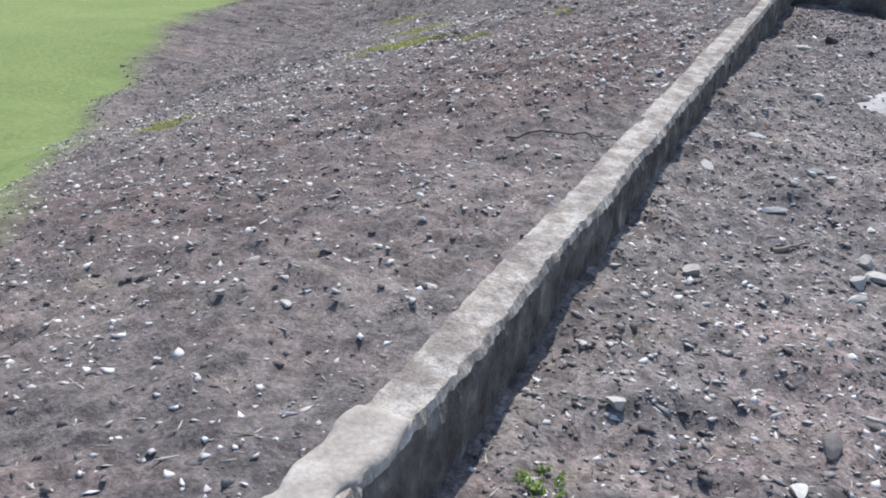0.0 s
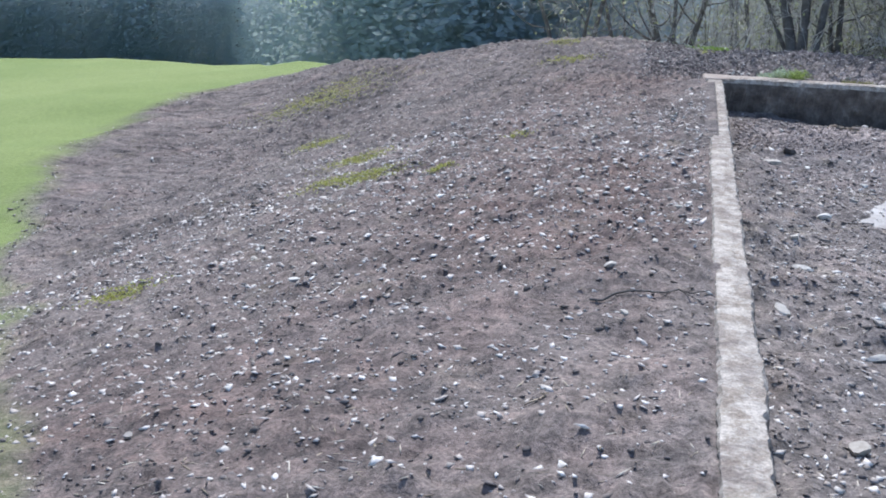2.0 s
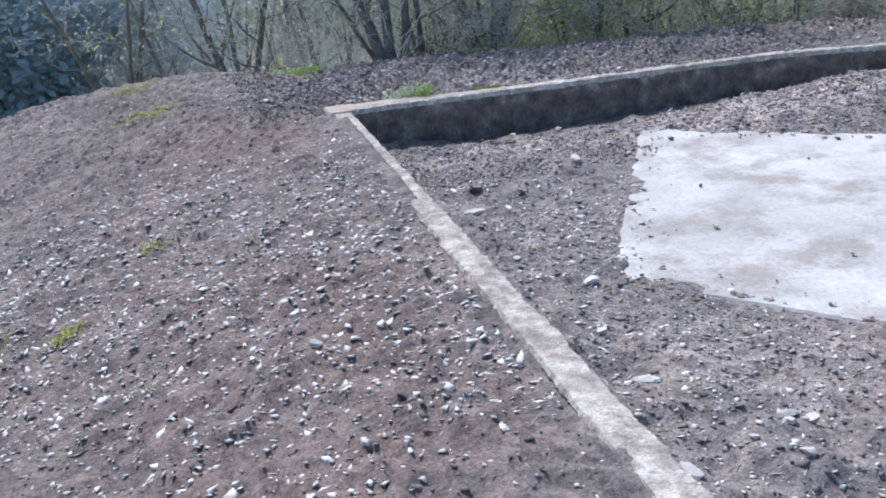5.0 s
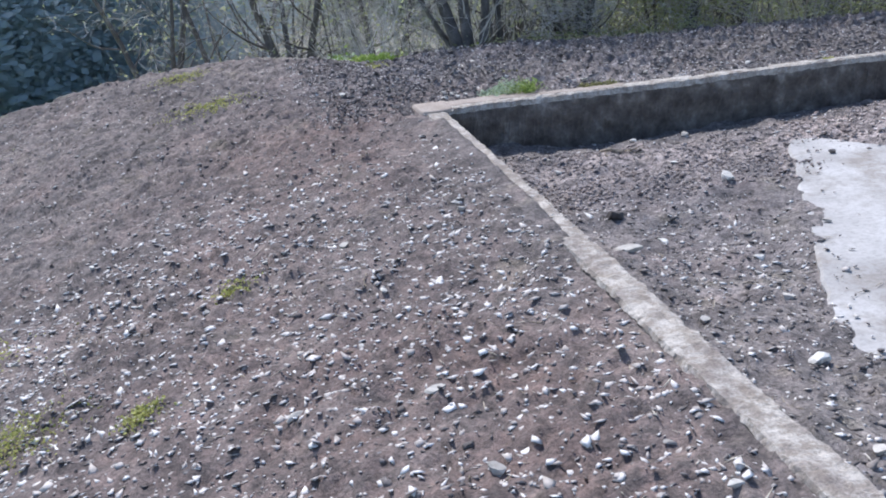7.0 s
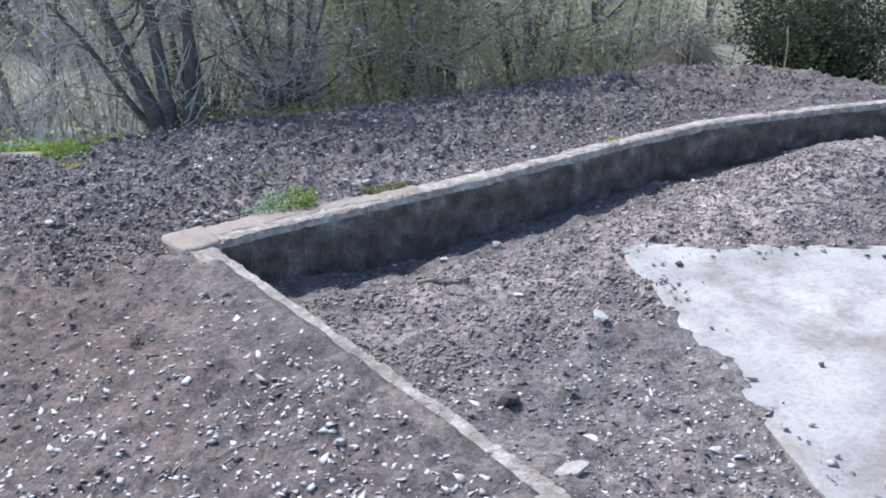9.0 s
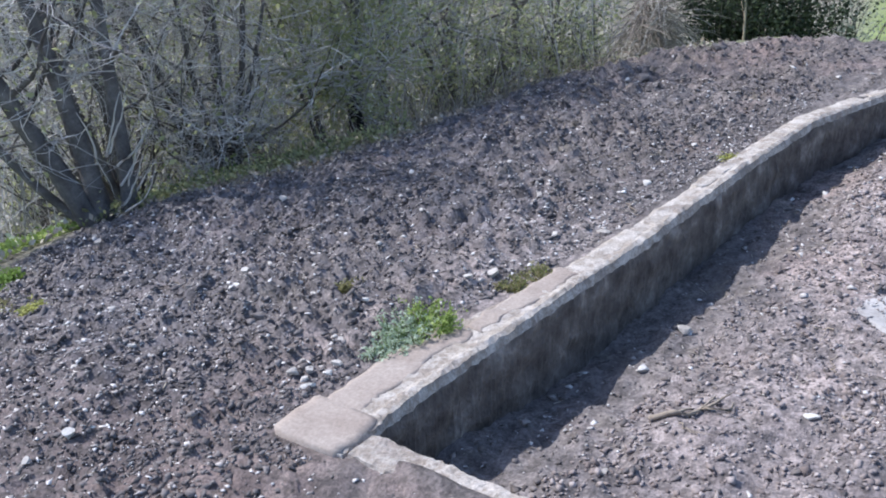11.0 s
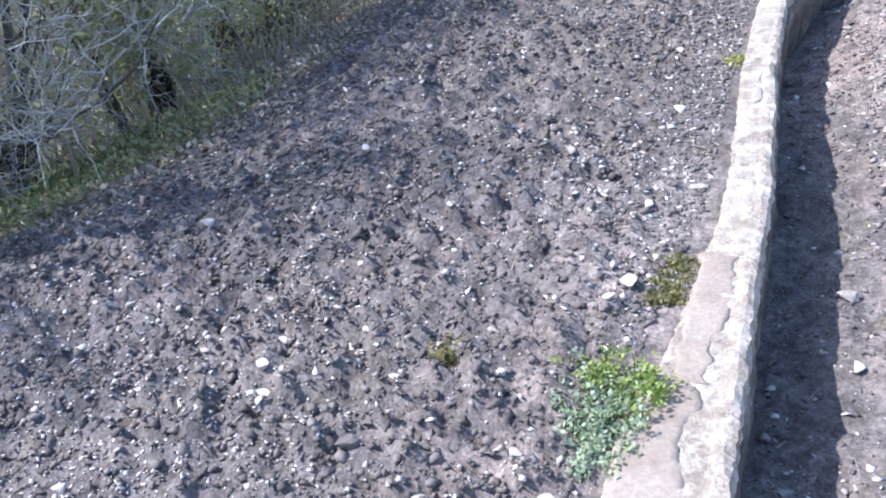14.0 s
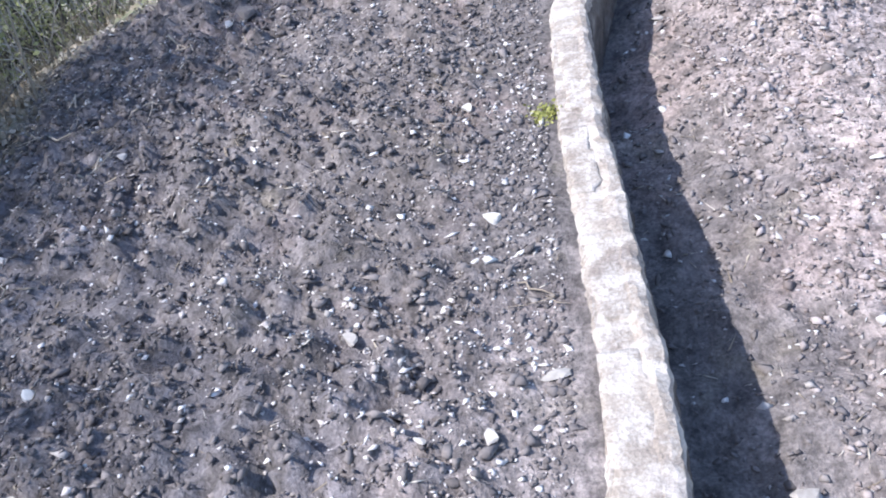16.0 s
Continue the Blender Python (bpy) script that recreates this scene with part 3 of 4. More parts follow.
tagged(lumps("gravel", p, np.clip(rng.lognormal(-5.0, 0.45, len(p)), 0.003, 0.015), rng.uniform(0.16, 0.4, len(p)), rng.uniform(1, 1.8, len(p)), CHIP, jitter=0.65), "pale flat stone chips strewn over the slope", "gravel", kind="stuff")
p = spread(14000, -0.7, 5.6, 0.15, 3.2, 125, 1.5, 0.12)
tagged(lumps("soil_clods", p, np.clip(rng.lognormal(-4.9, 0.4, len(p)), 0.005, 0.016), rng.uniform(0.5, 0.9, len(p)), rng.uniform(1, 1.8, len(p)), CLOD, (ICO_V, ICO_F), jitter=0.85, sink=0.46), "lumpy grey-brown clods of turned soil", "soil", kind="stuff")
p = spread(9000, 0.05, 5.6, -8.8, -0.05, 127, 1.2, 0.1)
tagged(lumps("soil_clods", p, np.clip(rng.lognormal(-5.05, 0.4, len(p)), 0.004, 0.013), rng.uniform(0.4, 0.8, len(p)), rng.uniform(1, 1.8, len(p)), CLOD, (ICO_V, ICO_F), jitter=0.85, sink=0.46), "grey clods and rubble crumbs over the sunken soil", "soil", kind="stuff")
p = spread(32000, -0.9, 4.2, 0.1, 2.8, 121, 1.6, 0.15)
tagged(lumps("gravel", p, np.clip(rng.lognormal(-5.65, 0.5, len(p)), 0.002, 0.011), rng.uniform(0.35, 0.8, len(p)), rng.uniform(1, 2.0, len(p)), CHIP, jitter=0.5), "tiny pale stone chips in the soil", "gravel", kind="stuff")
p = spread(15000, -5.0, 6.2, -9.3, 4.8, 107, 0.7)
tagged(lumps("dry_bits", p, np.clip(rng.lognormal(-6.0, 0.3, len(p)), 0.0014, 0.004), rng.uniform(0.4, 0.8, len(p)), rng.uniform(5, 14, len(p)), STRAW), "dry straw and wood splinters on the soil", "plant litter", kind="stuff")


def stone_mesh(seed, flat):
    r = np.random.default_rng(seed)
    bm = bmesh.new()
    bmesh.ops.create_icosphere(bm, subdivisions=2, radius=1.0)
    cuts = r.normal(0, 1, (9, 3))
    cuts /= np.linalg.norm(cuts, axis=1)[:, None]
    depth = r.uniform(0.3, 0.62, 9)
    for v in bm.verts:
        c = np.array(v.co)
        for n, d in zip(cuts, depth):
            over = c @ n - d
            if over > 0:
                c = c - n * over
        v.co = c * (1.6, 1.15, flat * 1.6)
    me = bpy.data.meshes.new("stone")
    bm.to_mesh(me)
    bm.free()
    return me


def object_tint(name, stops, fine=50):
    m, nt, b = material(name, 0.88)
    inf = nt.nodes.new("ShaderNodeObjectInfo")
    c = ramp(nt, inf.outputs["Random"], stops)
    f = noise_tex(nt, fine, 4.0, 0.6)
    c = mix(nt, 0.6, c, ramp(nt, f, [(0.3, (0.6, 0.58, 0.55)), (0.65, (1.05, 1.05, 1.05))]), "MULTIPLY")
    nt.links.new(c, b.inputs["Base Color"])
    bump(nt, b, f, 0.6, 0.004)
    return m


PALE_STONE = object_tint("pale_stone", [(0.0, (0.42, 0.39, 0.35)), (0.6, (0.58, 0.55, 0.5)), (1.0, (0.72, 0.7, 0.65))])
DARK_STONE = object_tint("dark_stone", [(0.0, (0.10, 0.09, 0.085)), (1.0, (0.22, 0.2, 0.19))])
STONES = [stone_mesh(k, f) for k, f in enumerate((0.5, 0.6, 0.42, 0.7, 0.5))]
for k, me in enumerate(STONES):
    me.materials.append(PALE_STONE)
DARK_STONES = [me.copy() for me in STONES[:3]]
for me in DARK_STONES:
    me.materials.clear()
    me.materials.append(DARK_STONE)


def surface(x, y):
    z = float(ground_z(np.array([x]), np.array([y]))[0])
    if slab_inside(x, y) > 0.05 and in_pit(x, y) > 0:
        z = max(z, PIT + 0.02)
    return z


def stone(x, y, size, k=0, dark=False, turn=0.0):
    ob = new("stone", (DARK_STONES[k % 3] if dark else STONES[k % 5]))
    ob.matrix_world = pose(x, y, surface(x, y) + size * 0.22, 0, 0, turn) @ Matrix.Diagonal((size, size, size, 1))
    where = "lying in the sunken soil" if in_pit(x, y) > 0 else "lying on the bare soil"
    return tagged(ob, ("dark rough stone " if dark else "pale broken lime stone ") + where, "stone", "loose stones")


for k, (x, y, size) in enumerate([(0.09, 0.51, 0.022), (0.09, 0.46, 0.02), (0.07, 0.41, 0.021), (0.14, 0.48, 0.018), (0.23, 0.43, 0.018), (0.17, 0.41, 0.017), (0.18, 0.57, 0.016), (0.17, 0.71, 0.015), (0.36, 0.53, 0.02),
                                  (0.42, 1.24, 0.02), (0.04, 1.63, 0.018), (-0.12, 1.24, 0.018), (-0.12, 0.98, 0.016), (0.72, 1.05, 0.014), (0.66, 1.29, 0.014), (0.58, 0.92, 0.015), (0.6, 0.63, 0.017), (0.81, 0.7, 0.014),
                                  (1.4, 1.0, 0.015), (1.96, 0.7, 0.02), (2.42, 0.34, 0.026), (-0.84, -4.11, 0.03), (-1.37, -3.48, 0.026), (-0.99, -1.97, 0.026), (-0.90, -3.61, 0.028), (-0.57, -5.48, 0.026), (0.17, -5.2, 0.045), (0.50, -5.54, 0.04),
                                  (0.32, -6.36, 0.04), (0.30, -2.38, 0.05), (0.5, -3.59, 0.04), (1.28, -1.5, 0.045), (0.62, -5.0, 0.035), (0.7, -5.05, 0.028), (0.95, -6.0, 0.045), (1.02, -5.95, 0.04), (0.9, -5.9, 0.035), (0.3, -4.6, 0.04),
                                  (1.12, 0.36, 0.03), (1.0, 0.4, 0.016), (0.9, 1.3, 0.02), (1.9, 1.5, 0.022), (3.06, 0.8, 0.026), (0.3, -7.32, 0.03), (0.81, -7.46, 0.03), (0.55, -5.24, 0.028), (0.88, -6.1, 0.032), (1.79, 0.22, 0.026)]):
    stone(x, y, size, k, False, k * 67.0)
for k, (x, y, size) in enumerate([(2.11, -1.25, 0.022), (0.44, -1.81, 0.055), (0.86, -7.22, 0.042), (0.30, 0.95, 0.03), (1.72, -2.4, 0.014), (2.6, -2.2, 0.013), (4.3, 1.4, 0.05), (5.3, 1.3, 0.06)]):
    stone(x, y, size, k, True, k * 41.0)
r2 = random.Random(5)
made = 0
while made < 150:
    x, y = r2.uniform(-3.2, 4.5), r2.uniform(-8.6, 2.6)
    b_off = y - float(b_edge(x))
    if (-0.2 < x < 0.03 and y < 0.1) or -0.05 < b_off < 0.34 or soil_edge(x, y) < 0.3:
        continue
    if slab_inside(x, y) > 0.0 and r2.random() < 0.9:
        continue
    stone(x, y, r2.choice((0.012, 0.014, 0.016, 0.019, 0.024)) * (1.35 if in_pit(x, y) > 0 else 1.0), r2.randrange(5), r2.random() < 0.05, r2.uniform(0, 360))
    made += 1

# ---- wood, twigs and trees ----
BARK = simple("grey_brown_bark", [(0.3, (0.1, 0.09, 0.085)), (0.55, (0.18, 0.168, 0.158)), (0.75, (0.29, 0.27, 0.255))], 9.0, 70, 0.95, 0.9, 0.012)
DARK_BARK = simple("dark_wet_bark", [(0.3, (0.025, 0.022, 0.02)), (0.7, (0.06, 0.052, 0.045))], 9.0, 70, 0.95, 0.9, 0.012)
TWIG = island_material("twigs", [(0.0, (0.36, 0.34, 0.32)), (0.5, (0.52, 0.5, 0.47)), (0.85, (0.66, 0.64, 0.6)), (1.0, (0.78, 0.76, 0.72))])
DEAD_STEM = island_material("dead_stems", [(0.0, (0.22, 0.18, 0.13)), (0.5, (0.38, 0.32, 0.24)), (1.0, (0.58, 0.52, 0.42))])
PALE_WOOD = island_material("bleached_dead_wood", [(0.0, (0.5, 0.46, 0.4)), (1.0, (0.66, 0.62, 0.55))])
OLD_WOOD = island_material("weathered_wood", [(0.0, (0.25, 0.2, 0.15)), (1.0, (0.42, 0.36, 0.28))])


def leaf_material(name, stops, lucent=0.4):
    m, nt, b = material(name, 0.65)
    geo = nt.nodes.new("ShaderNodeNewGeometry")
    c = ramp(nt, geo.outputs["Random Per Island"], stops)
    nt.links.new(c, b.inputs["Base Color"])
    tr = nt.nodes.new("ShaderNodeBsdfTranslucent")
    nt.links.new(c, tr.inputs["Color"])
    mx = nt.nodes.new("ShaderNodeMixShader")
    mx.inputs[0].default_value = lucent
    out = nt.nodes["Material Output"]
    nt.links.new(b.outputs[0], mx.inputs[1])
    nt.links.new(tr.outputs[0], mx.inputs[2])
    nt.links.new(mx.outputs[0], out.inputs["Surface"])
    return m


HAZE = leaf_material("grey_green_woodland_leaves", [(0.0, (0.33, 0.36, 0.27)), (0.6, (0.41, 0.44, 0.33)), (1.0, (0.5, 0.52, 0.42))], 0.55)
SPRING = leaf_material("pale_spring_leaves", [(0.0, (0.32, 0.35, 0.17)), (0.6, (0.42, 0.45, 0.24)), (1.0, (0.54, 0.56, 0.34))], 0.6)
GREEN = leaf_material("fresh_green_leaves", [(0.0, (0.14, 0.22, 0.05)), (0.6, (0.24, 0.36, 0.08)), (1.0, (0.38, 0.48, 0.13))])
FRESH = leaf_material("bright_yellow_green_leaves", [(0.0, (0.22, 0.3, 0.07)), (0.6, (0.36, 0.46, 0.13)), (1.0, (0.52, 0.6, 0.24))])
IVY = leaf_material("dark_ivy_leaves", [(0.0, (0.09, 0.14, 0.05)), (0.7, (0.16, 0.23, 0.09)), (1.0, (0.3, 0.36, 0.16))])
SILVER = leaf_material("silvery_green_leaves", [(0.0, (0.34, 0.43, 0.28)), (1.0, (0.6, 0.68, 0.52))])
OLIVE = leaf_material("olive_leaves", [(0.0, (0.2, 0.18, 0.09)), (1.0, (0.36, 0.35, 0.16))])
MUTED = leaf_material("muted_green_leaves", [(0.0, (0.15, 0.16, 0.08)), (1.0, (0.3, 0.32, 0.16))])
YELLOW = leaf_material("yellow_green_moss", [(0.0, (0.3, 0.31, 0.09)), (1.0, (0.55, 0.55, 0.2))])
EVERGREEN = leaf_material("dark_evergreen_leaves", [(0.0, (0.035, 0.05, 0.03)), (0.8, (0.06, 0.08, 0.045)), (1.0, (0.1, 0.13, 0.07))])
# blue-grey distance haze is painted into these leaves' base colour
HAZED_WOODLAND = leaf_material("hazed_woodland_leaves", [(0.0, (0.42, 0.505, 0.535)), (0.8, (0.43, 0.515, 0.54)), (1.0, (0.44, 0.515, 0.535))], 0.6)


class Tubes:
    """Gathers tapered tubes into one mesh."""

    def __init__(self):
        self.v, self.f = [], []

    def add(self, pts, radii, n=5):
        base = len(self.v)
        for i, (p, r) in enumerate(zip(pts, radii)):
            d = (pts[min(i + 1, len(pts) - 1)] - pts[max(i - 1, 0)]).normalized()
            u = d.orthogonal().normalized()
            w = d.cross(u)
            for k in range(n):
                a = 2 * math.pi * k / n
                self.v.append(p + (u * math.cos(a) + w * math.sin(a)) * r)
        for i in range(len(pts) - 1):
            for k in range(n):
                a, b = base + i * n + k, base + i * n + (k + 1) % n
                self.f.append((a, b, b + n, a + n))
        tip = base + (len(pts) - 1) * n
        self.f.append(tuple(range(tip, tip + n)))

    def mesh(self, name, mat, smooth=True):
        return mesh_of(name, self.v, self.f, mat, smooth)


def wander(rnd, p, d, length, steps, bend, lift):
    pts, step = [p.copy()], length / steps
    d = d.normalized()
    for _ in range(steps):
        d = (d + Vector((rnd.gauss(0, bend), rnd.gauss(0, bend), rnd.gauss(0, bend) + lift))).normalized()
        p = p + d * step
        pts.append(p.copy())
    return pts


def leaves_mesh(name, places, rnd, size, mat, droop=0.0, face=None):
    V, F = [], []
    for p in places:
        a = Vector((rnd.gauss(0, 1), rnd.gauss(0, 1), rnd.gauss(0, 0.6) - droop)).normalized()
        b = a.orthogonal().normalized()
        b.rotate(Matrix.Rotation(rnd.uniform(0, 6.28), 3, a))
        if face:
            n = (Vector(face) + Vector((rnd.gauss(0, 0.14), rnd.gauss(0, 0.14), rnd.gauss(0, 0.14)))).normalized()
            a = n.cross(a).normalized()
            b = n.cross(a)
        s = size * rnd.uniform(0.6, 1.4)
        base = len(V)
        V += [p, p + a * s * 0.5 + b * s * 0.3, p + a * s, p + a * s * 0.5 - b * s * 0.3]
        F.append((base, base + 1, base + 2, base + 3))
    return mesh_of(name, V, F, mat)


def tree(x, y, stems, seed, label, bark=BARK, height=3.6, limbs=8, twigs=9, leaf=SPRING, leaf_rate=0.5, low=0.12, twig_len=0.55, dead=0, limb_r=0.38):
    """stems: (lean towards +x, lean towards +y, radius, share of the height)."""
    rnd = random.Random(seed)
    z = surface(x, y) - 0.06
    root = tagged(new("tree"), label, "tree")
    root.location = (x, y, z)
    fine, spots = Tubes(), []
    for lx, ly, r, share, *foot in stems:
        L = height * share
        pts = wander(rnd, Vector((*foot, 0)) if foot else Vector((lx * 0.09, ly * 0.09, 0)), Vector((lx, ly, 1)), L, 14, 0.05 if len(stems) > 1 else 0.02, 0.03)
        tb = Tubes()
        tb.add(pts, [r * (1.3 if i == 0 else 1) * (1 - 0.8 * i / 14) for i in range(15)], 9)
        stem_ob = part("stem" if len(stems) > 1 else "trunk", tb.mesh("stem", bark), root)
        for k in range(limbs):
            lt = Tubes()
            t = low + (1 - low) * ((k + rnd.random()) / limbs) ** 1.4
            i = min(13, int(t * 14))
            p = pts[i].lerp(pts[i + 1], t * 14 - i)
            az = rnd.uniform(0, 6.283)
            ll = (0.2 + 0.3 * (1 - t)) * L * rnd.uniform(0.5, 1.0)
            lp = wander(rnd, p, Vector((math.cos(az), math.sin(az), rnd.uniform(0.1, 0.9))), ll, 8, 0.16, 0.05)
            lr = r * limb_r * (1.1 - t)
            lt.add(lp, [lr * (1 - 0.85 * j / 8) for j in range(9)], 5)
            part("limb", lt.mesh("limb", bark), stem_ob)
            for q in range(twigs):
                s = rnd.uniform(0.15, 1)
                j = min(7, int(s * 8))
                tp = lp[j].lerp(lp[j + 1], s * 8 - j)
                dd = Vector((rnd.gauss(0, 1), rnd.gauss(0, 1), rnd.gauss(0.2, 0.8)))
                tl = twig_len * rnd.uniform(0.4, 1.3)
                wp = wander(rnd, tp, dd, tl, 5, 0.25, 0.02)
                fine.add(wp, [0.0045, 0.004, 0.0032, 0.0025, 0.002, 0.0012], 3)
                for m in (2, 3, 4):
                    side = wander(rnd, wp[m], Vector((rnd.gauss(0, 1), rnd.gauss(0, 1), rnd.gauss(0, 1))), tl * 0.45, 3, 0.3, 0)
                    fine.add(side, [0.0022, 0.0019, 0.0015, 0.0008], 3)
                    for e in side[1:] + wp[3:]:
                        if rnd.random() < leaf_rate:
                            spots.append(e + Vector((rnd.gauss(0, 0.03), rnd.gauss(0, 0.03), rnd.gauss(0, 0.03))))
    for k in range(dead):
        a = rnd.uniform(3.4, 6.0)
        tb = Tubes()
        arc = wander(rnd, Vector((0.12 * math.cos(a), 0.12 * math.sin(a), rnd.uniform(0.1, 0.5))), Vector((math.cos(a), math.sin(a), rnd.uniform(0.2, 1.2))), rnd.uniform(0.3, 0.55), 9, 0.16, rnd.uniform(0.0, 0.1))
        tb.add(arc, [0.0095 * (1 - 0.75 * i / 9) for i in range(10)], 5)
        part("dead_branch", tb.mesh("dead_branch", PALE_WOOD), root, "pale dead branch")
    part("crown", fine.mesh("crown", TWIG, False), root, "haze of thin bare grey twigs")
    if spots:
        part("foliage", leaves_mesh("foliage", spots, rnd, 0.044, leaf), root, "sparse pale spring leaves")
    return root


tree(0.98, 3.2, [(-0.2, 0.28, 0.072, 0.85, -0.06, 0.05), (-0.01, 0.06, 0.066, 1.0, 0.0, 0.04), (0.1, -0.1, 0.052, 1.0, 0.1, -0.06), (-0.55, 0.5, 0.034, 0.6, -0.06, 0.1)], 11,
     "bare grey tree with several thick leaning stems at the soil's edge", height=3.2, limbs=11, twigs=11, leaf_rate=0.06, low=0.28, dead=9)
tree(1.45, 3.75, [(0.06, -0.02, 0.042, 1.0), (-0.1, 0.1, 0.03, 0.8)], 17, "slim upright grey tree close behind a thicker one", height=2.9, limbs=10, twigs=11, leaf_rate=0.08, low=0.25)
tree(2.3, 3.8, [(-0.15, 0.1, 0.034, 0.9), (0.1, 0.02, 0.034, 1.0), (0.22, -0.15, 0.03, 0.8), (-0.3, 0.3, 0.028, 0.8), (0.05, -0.12, 0.026, 0.7), (-0.1, 0.0, 0.026, 0.7), (0.16, -0.3, 0.022, 0.6), (-0.22, 0.3, 0.022, 0.6)], 12,
     "bare bushy tree thick with dark thin stems and twigs", height=4.4, limbs=15, twigs=15, leaf_rate=0.05, low=0.06, twig_len=0.45)
tree(3.6, 3.72, [(0.0, 0.03, 0.055, 1.0), (0.06, 0.06, 0.025, 0.8)], 23, "slim grey tree with a haze of pale spring leaves", height=3.3, limbs=28, twigs=13, leaf_rate=0.9, low=0.14, twig_len=0.65, limb_r=0.11)
tree(3.3, 3.7, [(-0.1, 0.1, 0.025, 0.7), (-0.3, 0.1, 0.02, 0.6)], 14, "slim grey sapling with pale spring leaves", BARK, limbs=12, twigs=9, leaf_rate=0.8, low=0.2)


def stump(x, y, r, h, label, seed):
    rnd = random.Random(seed)
    tb = Tubes()
    z = surface(x, y)
    pts = [Vector((x + 0.02 * i / 6 * rnd.uniform(0.5, 1), y, z - 0.05 + (h + 0.05) * i / 6)) for i in range(7)]
    tb.add(pts, [r * 1.25, r * 1.08, r, r * 0.97, r * 0.93, r * 0.8, r * 0.25], 11)
    return tagged(new("tree_stump", tb.mesh("tree_stump", DARK_BARK)), label, "tree stump")


stump(3.47, 3.55, 0.075, 0.36, "dark broken tree stump at the soil's edge", 5)
back = [tree(-0.6, 6.4, [(-0.2, 0.1, 0.07, 1.0), (0.25, 0, 0.06, 0.9), (0.05, 0.3, 0.05, 0.9)], 15, "bare multi-stemmed tree in the thicket below the soil", limbs=13, twigs=9, leaf_rate=0.12, height=4.0),
        tree(4.9, 5.6, [(0.1, 0.1, 0.07, 1.0), (-0.3, 0.1, 0.04, 0.8)], 16, "thin tree with pale spring leaves in the thicket", limbs=18, twigs=9, leaf_rate=0.6, height=3.8)]
r3 = random.Random(21)
for k, (x, y) in enumerate([(0.9, 7.9), (2.1, 6.6), (3.4, 7.3), (6.4, 5.4), (7.4, 6.8), (5.4, 8.6), (2.4, 10.4), (-0.4, 10.9), (8.9, 5.4), (4.7, 4.5), (5.9, 4.5), (7.0, 4.4), (-2.4, 8.4), (-1.3, 9.6), (0.4, 9.3)]):
    src = back[1 if x > 1.5 and k % 3 else 0]
    c = copy_thing(src, pose(x, y, surface(x, y) - 0.06, 0, 0, r3.uniform(0, 360)))
    tagged(c, group="thicket trees")
for b in back:
    tagged(b, group="thicket trees")


def shrub(x, y, w, h, seed, label, leaf, count, size, stems=40, group="", category="shrub"):
    rnd = random.Random(seed)
    root = tagged(new("shrub"), label, category, group)
    root.location = (x, y, surface(x, y) - 0.03)
    tb, spots = Tubes(), []
    for _ in range(stems):
        a, l = rnd.uniform(0, 6.283), rnd.uniform(0.2, 1.0)
        pts = wander(rnd, Vector((math.cos(a), math.sin(a), 0)) * w * 0.25 * l, Vector((math.cos(a) * l * w, math.sin(a) * l * w, h)), h * rnd.uniform(0.5, 1.05), 7, 0.16, 0.0)
        tb.add(pts, [0.012 * (1 - 0.8 * i / 7) for i in range(8)], 4)
        for _ in range(count // stems):
            c = pts[rnd.randrange(1, 8)]
            spots.append(c + Vector((rnd.uniform(-1, 1) * w * 0.17, rnd.uniform(-1, 1) * w * 0.17, rnd.uniform(-1, 1) * h * 0.1)))
    part("framework", tb.mesh("framework", BARK), root)
    if leaf:
        part("foliage", leaves_mesh("foliage", spots, rnd, size, leaf), root)
    return root


shrub(8.7, 2.5, 1.0, 2.5, 31, "dense dark evergreen bush beyond the soil", EVERGREEN, 30000, 0.05, 110)
shrub(7.9, 4.6, 0.7, 2.1, 38, "tall dark evergreen bush among the trees", EVERGREEN, 9000, 0.045, 60)
shrub(11.6, 2.4, 1.3, 1.7, 40, "hazy bare hedge beyond the soil", HAZE, 7000, 0.045, 90)
shrub(9.6, 1.9, 0.8, 1.7, 39, "thin hazy green bush beyond the soil", HAZE, 4500, 0.04, 70)
shrub(10.2, 3.9, 0.8, 1.6, 32, "light green bush beyond the soil", HAZE, 6500, 0.04, 90)
shrub(6.9, 3.4, 0.9, 1.4, 33, "green leafy shrub at the soil's edge", SPRING, 3600, 0.03, 50)
shrub(5.6, 4.1, 0.9, 1.3, 34, "thin green shrub at the soil's edge", SPRING, 3600, 0.03, 50)
shrub(2.9, 4.7, 1.0, 1.7, 35, "thin pale green shrub under the trees", SPRING, 5200, 0.035, 60)
shrub(3.3, 5.3, 1.3, 2.2, 41, "tall thin shrub hazy with pale spring leaves", SPRING, 9000, 0.035, 70)
shrub(1.7, 4.4, 0.7, 1.2, 36, "bare twiggy shrub under the trees", None, 0, 0.04, 90)
shrub(-0.7, 6.3, 0.7, 0.8, 37, "low green shrub below the soil's edge", SPRING, 700, 0.04, 30)



